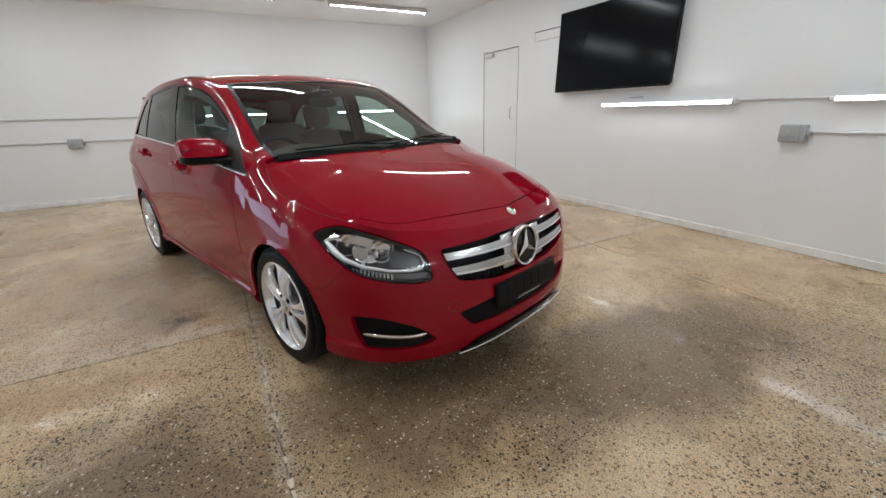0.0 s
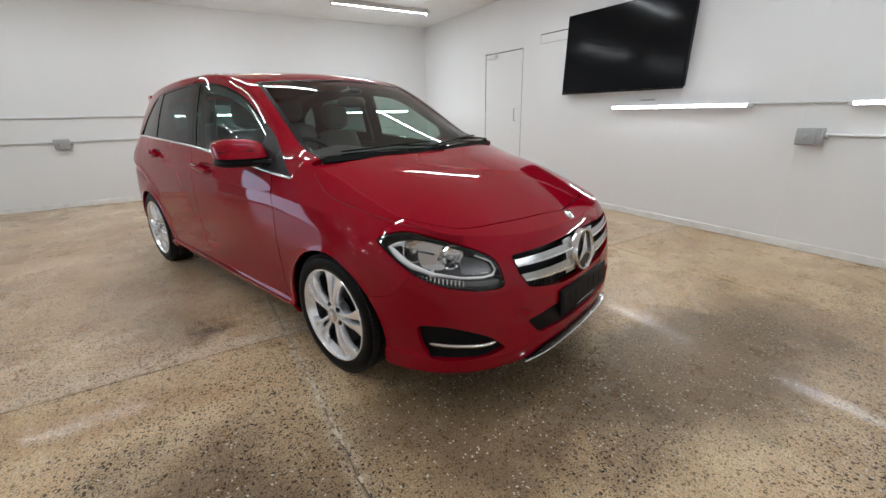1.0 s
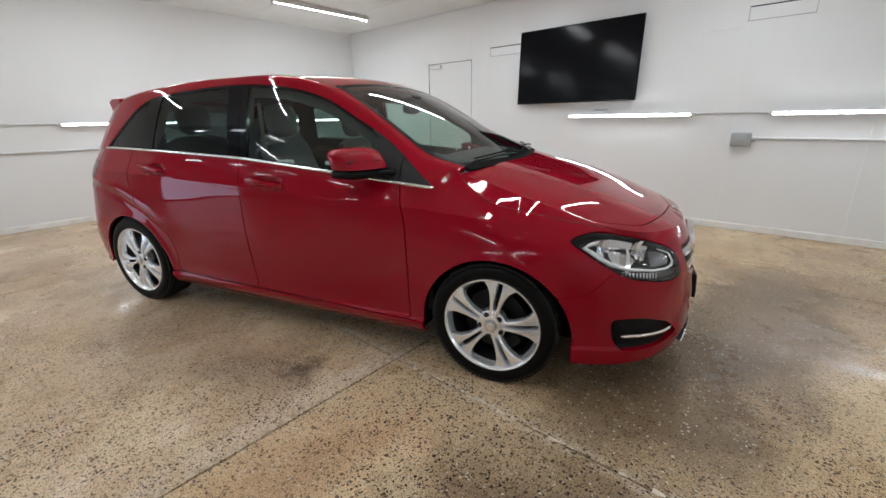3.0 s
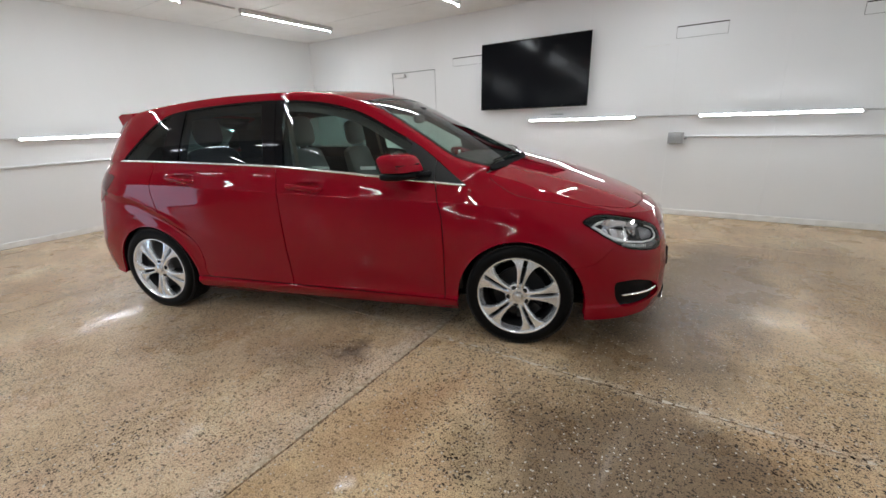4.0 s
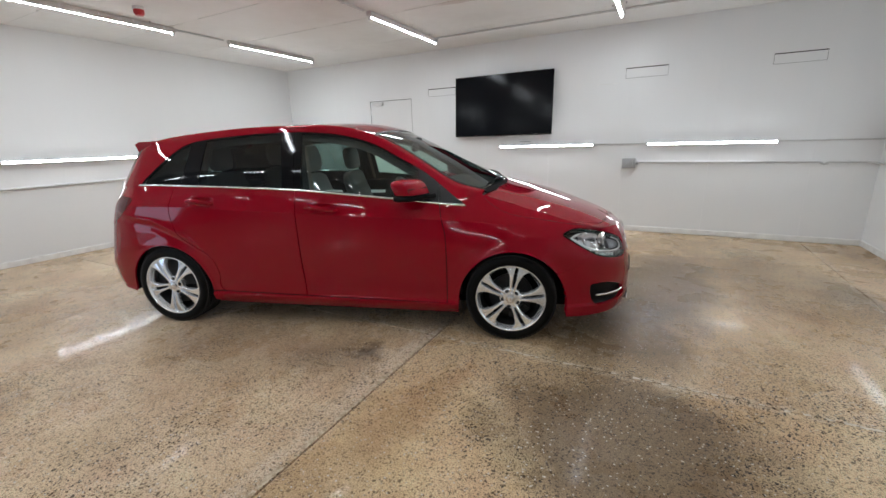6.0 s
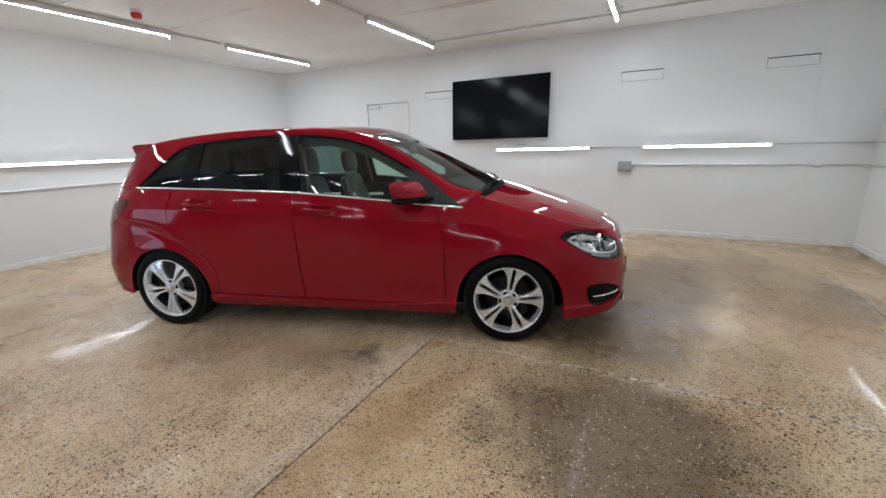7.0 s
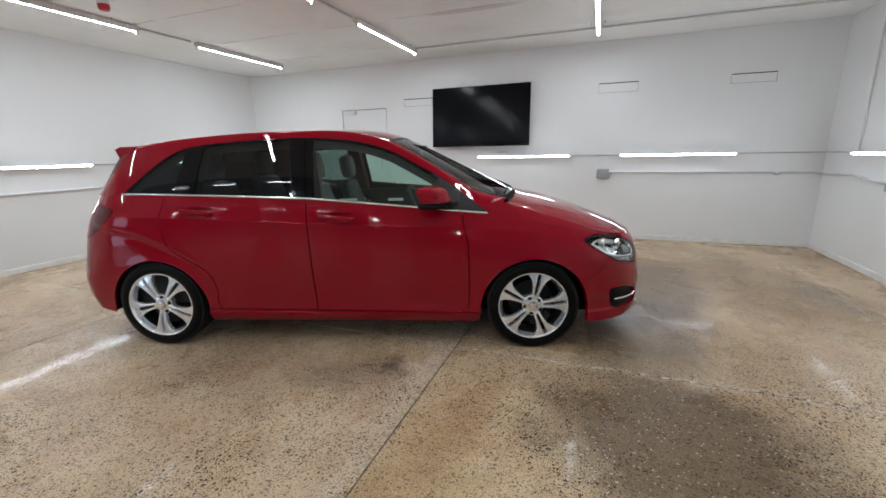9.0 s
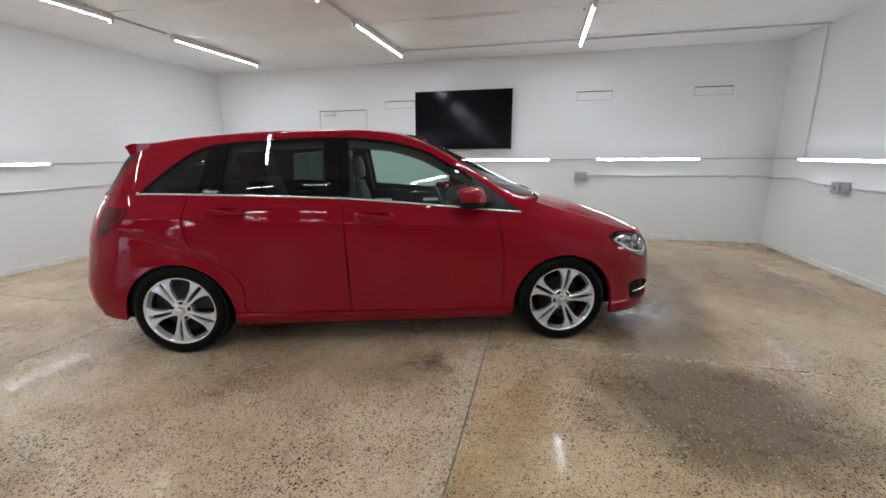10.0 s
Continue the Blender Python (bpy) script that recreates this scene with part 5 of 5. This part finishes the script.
def wheel_parts():
    tyre_prof = [(.238, .005), (.243, -.012), (.256, -.017), (.275, -.0185), (.294, -.014), (.304, -.004), (.3095, .012), (.3105, .03), (.3105, .085), (.3105, .17), (.308, .19), (.301, .205), (.28, .214), (.25, .212), (.238, .2)]
    tyre = lathe(tyre_prof, 96, closed=True)
    blocks = bmesh.new()
    for k in range(90):
        a = 2 * math.pi * k / 90
        for y0, y1, r in ((-.003, .032, .3105), (.042, .082, .3135), (.092, .132, .3135), (.142, .196, .3115)):
            add_box(blocks, r - .008, r + .0030, y0, y1, -.0080, .0080, 0, 1, Matrix.Rotation(-a - (y0 > .04) * .03, 4, "Y"))
    rim_b = lathe([(.2375, .004), (.2425, -.010), (.240, -.016), (.234, -.016), (.229, -.010), (.224, .010), (.214, .03)], 72)
    barrel = lathe([(.214, .03), (.205, .06), (.205, .16), (.235, .205)], 72)
    spokes = bmesh.new()
    for k in range(5):
        a = math.pi / 2 + 2 * math.pi * k / 5
        for s in (-1, 1):
            spoke(spokes, a, s)
    bmesh.ops.recalc_face_normals(spokes, faces=spokes.faces[:])
    hub = lathe([(0, -.008), (.040, -.008), (.062, -.004), (.074, .006), (.076, .05), (0, .05)], 40)
    cap = lathe([(0, -.017), (.024, -.0165), (.031, -.014), (.033, -.006), (.033, 0), (0, 0)], 32)
    inset = lathe([(0, -.0190), (.018, -.0185), (.022, -.016), (0, -.014)], 24)
    disc = lathe([(.06, .075), (.155, .075), (.155, .097), (.06, .097)], 48, closed=True)
    calip = bmesh.new()
    for t in np.linspace(.5, 1.3, 6):
        add_box(calip, .105, .168, .055, .12, -.022, .022, .008, 1, Matrix.Rotation(t, 4, "Y"))
    nut = lathe([(0, -.0095), (.0075, -.0090), (.0085, -.006), (.0085, .0), (0, .0)], 6)
    # flat dark discs paint the shade of the bolt holes on the hub
    bolt_disc = lathe([(.0, -.0062), (.0135, -.0062), (.0145, -.004), (.0145, .0)], 16)
    back = lathe([(.0, .14), (.205, .14)], 48)
    for key, bm, mat, lab in (("tyre", tyre, RUBBER, "black low-profile tyre"), ("tread", blocks, TREAD, "tread blocks"), ("rim", rim_b, ALLOY, "silver alloy rim"), ("barrel", barrel, ALLOY_SHADE, "rim barrel toned dark for the shade inside the wheel"), ("spokes", spokes, ALLOY, "five twin silver spokes"),
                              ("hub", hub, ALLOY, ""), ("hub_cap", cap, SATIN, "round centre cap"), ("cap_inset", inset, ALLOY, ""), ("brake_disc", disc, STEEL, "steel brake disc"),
                              ("caliper", calip, ALLOY_SHADE, ""), ("wheel_bolt", nut, ALLOY_SHADE, ""), ("bolt_shade", bolt_disc, UNDER, ""), ("back_plate", back, UNDER, "")):
        o = part(key, bm, mat)
        meshes[key] = (o.data, lab)
        bpy.data.objects.remove(o)


wheel_parts()
for ax, turn in ((AXLE_F, 11), (AXLE_R, 42)):
    for k in (1, -1):
        w = empty("wheel", pose(ax, -k * .868, HUB_Z, 0, turn, 0) if k > 0 else pose(ax, .868, HUB_Z, 0, turn, 180), car)
        for key, (me, lab) in meshes.items():
            spots = [(0, 0)] if key not in ("wheel_bolt", "bolt_shade") else [(.054 * math.cos(a), .054 * math.sin(a)) for a in (math.pi / 2 + math.pi / 5 + 2 * math.pi * i / 5 for i in range(5))]
            for x, z in spots:
                o = new(key, me)
                o.parent = w
                o.matrix_basis = pose(x, 0, z)
                tagged(o, lab)
        tagged(w, "silver twin-spoke alloy wheel with black tyre")

# cabin
for sd in "RL":
    skin("door_card", SIDE, least(Z - TOP(S) + .16, TOP(S) - .004 - Z, S + 1.62, 1.02 - S), CABIN, car, sd, off=-.022, thick=0, label="dark inner door trim")
cab = empty("cabin", None, car)
part("cabin_floor", box(-1.7, .95, -.74, .74, .26, .32, .02), CABIN, cab)
part("cabin_flank", add_box(box(-1.75, 1.0, -.80, -.77, .3, 1.0, .01), -1.75, 1.0, .77, .80, .3, 1.0, .01), CABIN, cab)
dash = bmesh.new()
dprev = None
for y in np.linspace(-.74, .74, 21):
    hump = .035 * math.exp(-((y + .36) / .16) ** 2)
    sec = [(1.15, 1.0), (1.0, 1.045), (.80, 1.05 + hump), (.66, 1.025 + hump), (.60, .93), (.62, .75), (.72, .55), (1.1, .5)]
    ring_v = [dash.verts.new((x, y, z)) for x, z in sec]
    if dprev:
        for k in range(len(sec)):
            j = (k + 1) % len(sec)
            dash.faces.new((dprev[k], dprev[j], ring_v[j], ring_v[k]))
    dprev = ring_v
bmesh.ops.recalc_face_normals(dash, faces=dash.faces[:])
part("dashboard", dash, CABIN, cab, "dark dashboard")
sw = empty("steering_wheel", pose(.52, -.36, .94, 0, -24, 0), cab)
part("wheel_rim", lathe([(.185 + .015 * math.cos(t), .015 * math.sin(t)) for t in (2 * math.pi * k / 10 for k in range(10))], 36, closed=True), CABIN, sw).matrix_basis = pose(0, 0, 0, 0, 0, 90)
part("wheel_hub", ellipsoid((0.02, 0, 0), (.03, .075, .065), 2.6), CABIN, sw)
for a in (0, 180, 270):
    part("wheel_spoke", tube([(0.01, .05 * math.cos(radians(a)), .05 * math.sin(radians(a))), (0, .18 * math.cos(radians(a)), .18 * math.sin(radians(a)))], .016, 8), SATIN, sw)


def bent_pad(pts, wide, thick, power=3.0, taper=1.0, dome=False):
    """A cushion swept along a side-on line of (x, z), rounded at its edges."""
    bm, rings = bmesh.new(), []
    pts = [Vector((p[0], 0, p[1])) for p in pts]
    for i, p in enumerate(pts):
        d = (pts[min(i + 1, len(pts) - 1)] - pts[max(i - 1, 0)]).normalized()
        n = Vector((-d.z, 0, d.x))
        end = (.75 if i in (0, len(pts) - 1) else 1) * (1 + (taper - 1) * (i / (len(pts) - 1)) ** 2)
        if dome:
            end = max(.45, (1 - abs(2 * i / (len(pts) - 1) - 1) ** 2.6) ** .5)
        rings.append([bm.verts.new(p + Vector((0, 1, 0)) * wide * end * math.copysign(abs(math.cos(t)) ** (2 / power), math.cos(t))
                                   + n * thick * end * math.copysign(abs(math.sin(t)) ** (2 / power), math.sin(t))) for t in (2 * math.pi * k / 20 for k in range(20))])
    for u, w in zip(rings, rings[1:]):
        for k in range(20):
            bm.faces.new((u[k], u[(k + 1) % 20], w[(k + 1) % 20], w[k]))
    bm.faces.new(rings[0][::-1])
    bm.faces.new(rings[-1])
    bmesh.ops.recalc_face_normals(bm, faces=bm.faces[:])
    return bm


def seat(x, y, wide, rest=True, low=0.0):
    e = empty("car_seat", pose(x, y, -low), car)
    part("cushion", bent_pad([(-.22, .55), (-.1, .58), (.1, .60), (.25, .60), (.29, .57)], wide, .075), CLOTH, e)
    part("backrest", bent_pad([(-.20, .56), (-.24, .70), (-.28, .85), (-.34, 1.02), (-.375, 1.14), (-.385, 1.17)], wide, .065, 3.0, .72), CLOTH, e)
    part("seat_base", box(-.2, .22, -wide * .8, wide * .8, .31, .52, .02), CABIN, e)
    if rest:
        part("headrest", bent_pad([(-.365 - .030 * t, 1.195 + .205 * t) for t in (0, .04, .1, .2, .35, .5, .65, .8, .9, .96, 1)], .128, .062, 2.2, dome=True), CLOTH, e)
        for s in (-.05, .05):
            part("headrest_post", tube([(-.375, s, 1.13), (-.38, s, 1.25)], .007, 8), SATIN, e)
    return tagged(e, "pale grey leather car seat with headrest")


for x, y, low in ((.08, -.37, .02), (.13, .37, .05)):
    seat(x, y, .245, True, low)
for y in (-.42, .42):
    seat(-.72, y, .30)
BELT = material("grey_belt_webbing", (.22, .19, .17), .7)
for k in (1, -1):   # seat belts down the middle pillars, and the pulls of the inner door trims
    strap = bmesh.new()
    for a, b in zip(((-.19, .645, 1.38), (-.165, .672, 1.22)), ((-.165, .672, 1.22), (-.135, .70, 1.02))):
        q = [strap.verts.new((p[0] + w, -k * p[1], p[2])) for p, w in ((a, -.014), (a, .014), (b, .014), (b, -.014))]
        strap.faces.new(q)
    bmesh.ops.remove_doubles(strap, verts=strap.verts[:], dist=1e-4)
    bmesh.ops.solidify(strap, geom=strap.faces[:], thickness=.002)
    part("seat_belt", strap, BELT, cab, "grey seat belt webbing")
    part("inner_door_pull", tube([(.24, -k * .745, .965), (.27, -k * .72, .975), (.40, -k * .72, .97), (.43, -k * .745, .96)], .009, 8), SATIN, cab, "satin metal inner door pull")
for y in (-.63, .61):
    part("boot_trim", box(-1.72, -1.16, y, y + .02, .9, 1.30, .008), CABIN, cab)
part("parcel_shelf", box(-1.75, -1.22, -.66, .66, .98, 1.01, .01), CABIN, cab)
part("interior_mirror", add_tube(ellipsoid((.50, 0, 1.34), (.018, .115, .036), 2.8), [(.50, 0, 1.36), (.46, 0, 1.44)], .012, 8), CABIN, car, "black interior mirror")
part("sensor_pod", ellipsoid((.50, 0, 1.405), (.06, .07, .02), 2.6), CABIN, cab)
# two small white strips set low behind the near front window
for a, b in ((.0, .125), (.345, .452)):
    part("window_strip", box(a, b, -.752, -.748, 1.042, 1.062, .002, 1), TRIM_WHITE, car, "small white strip low in the window")
# outline of the towing eye cover
ring_s = [(2.268 + .030 * math.cos(t), .442 + .026 * math.sin(t)) for t in (2 * math.pi * i / 24 for i in range(24))]
part("tow_cover_seam", tube([tuple(side_skin(a, b) + .0006) for a, b in ring_s], .0012, 6, closed=True), SEAM_RED, bumper)
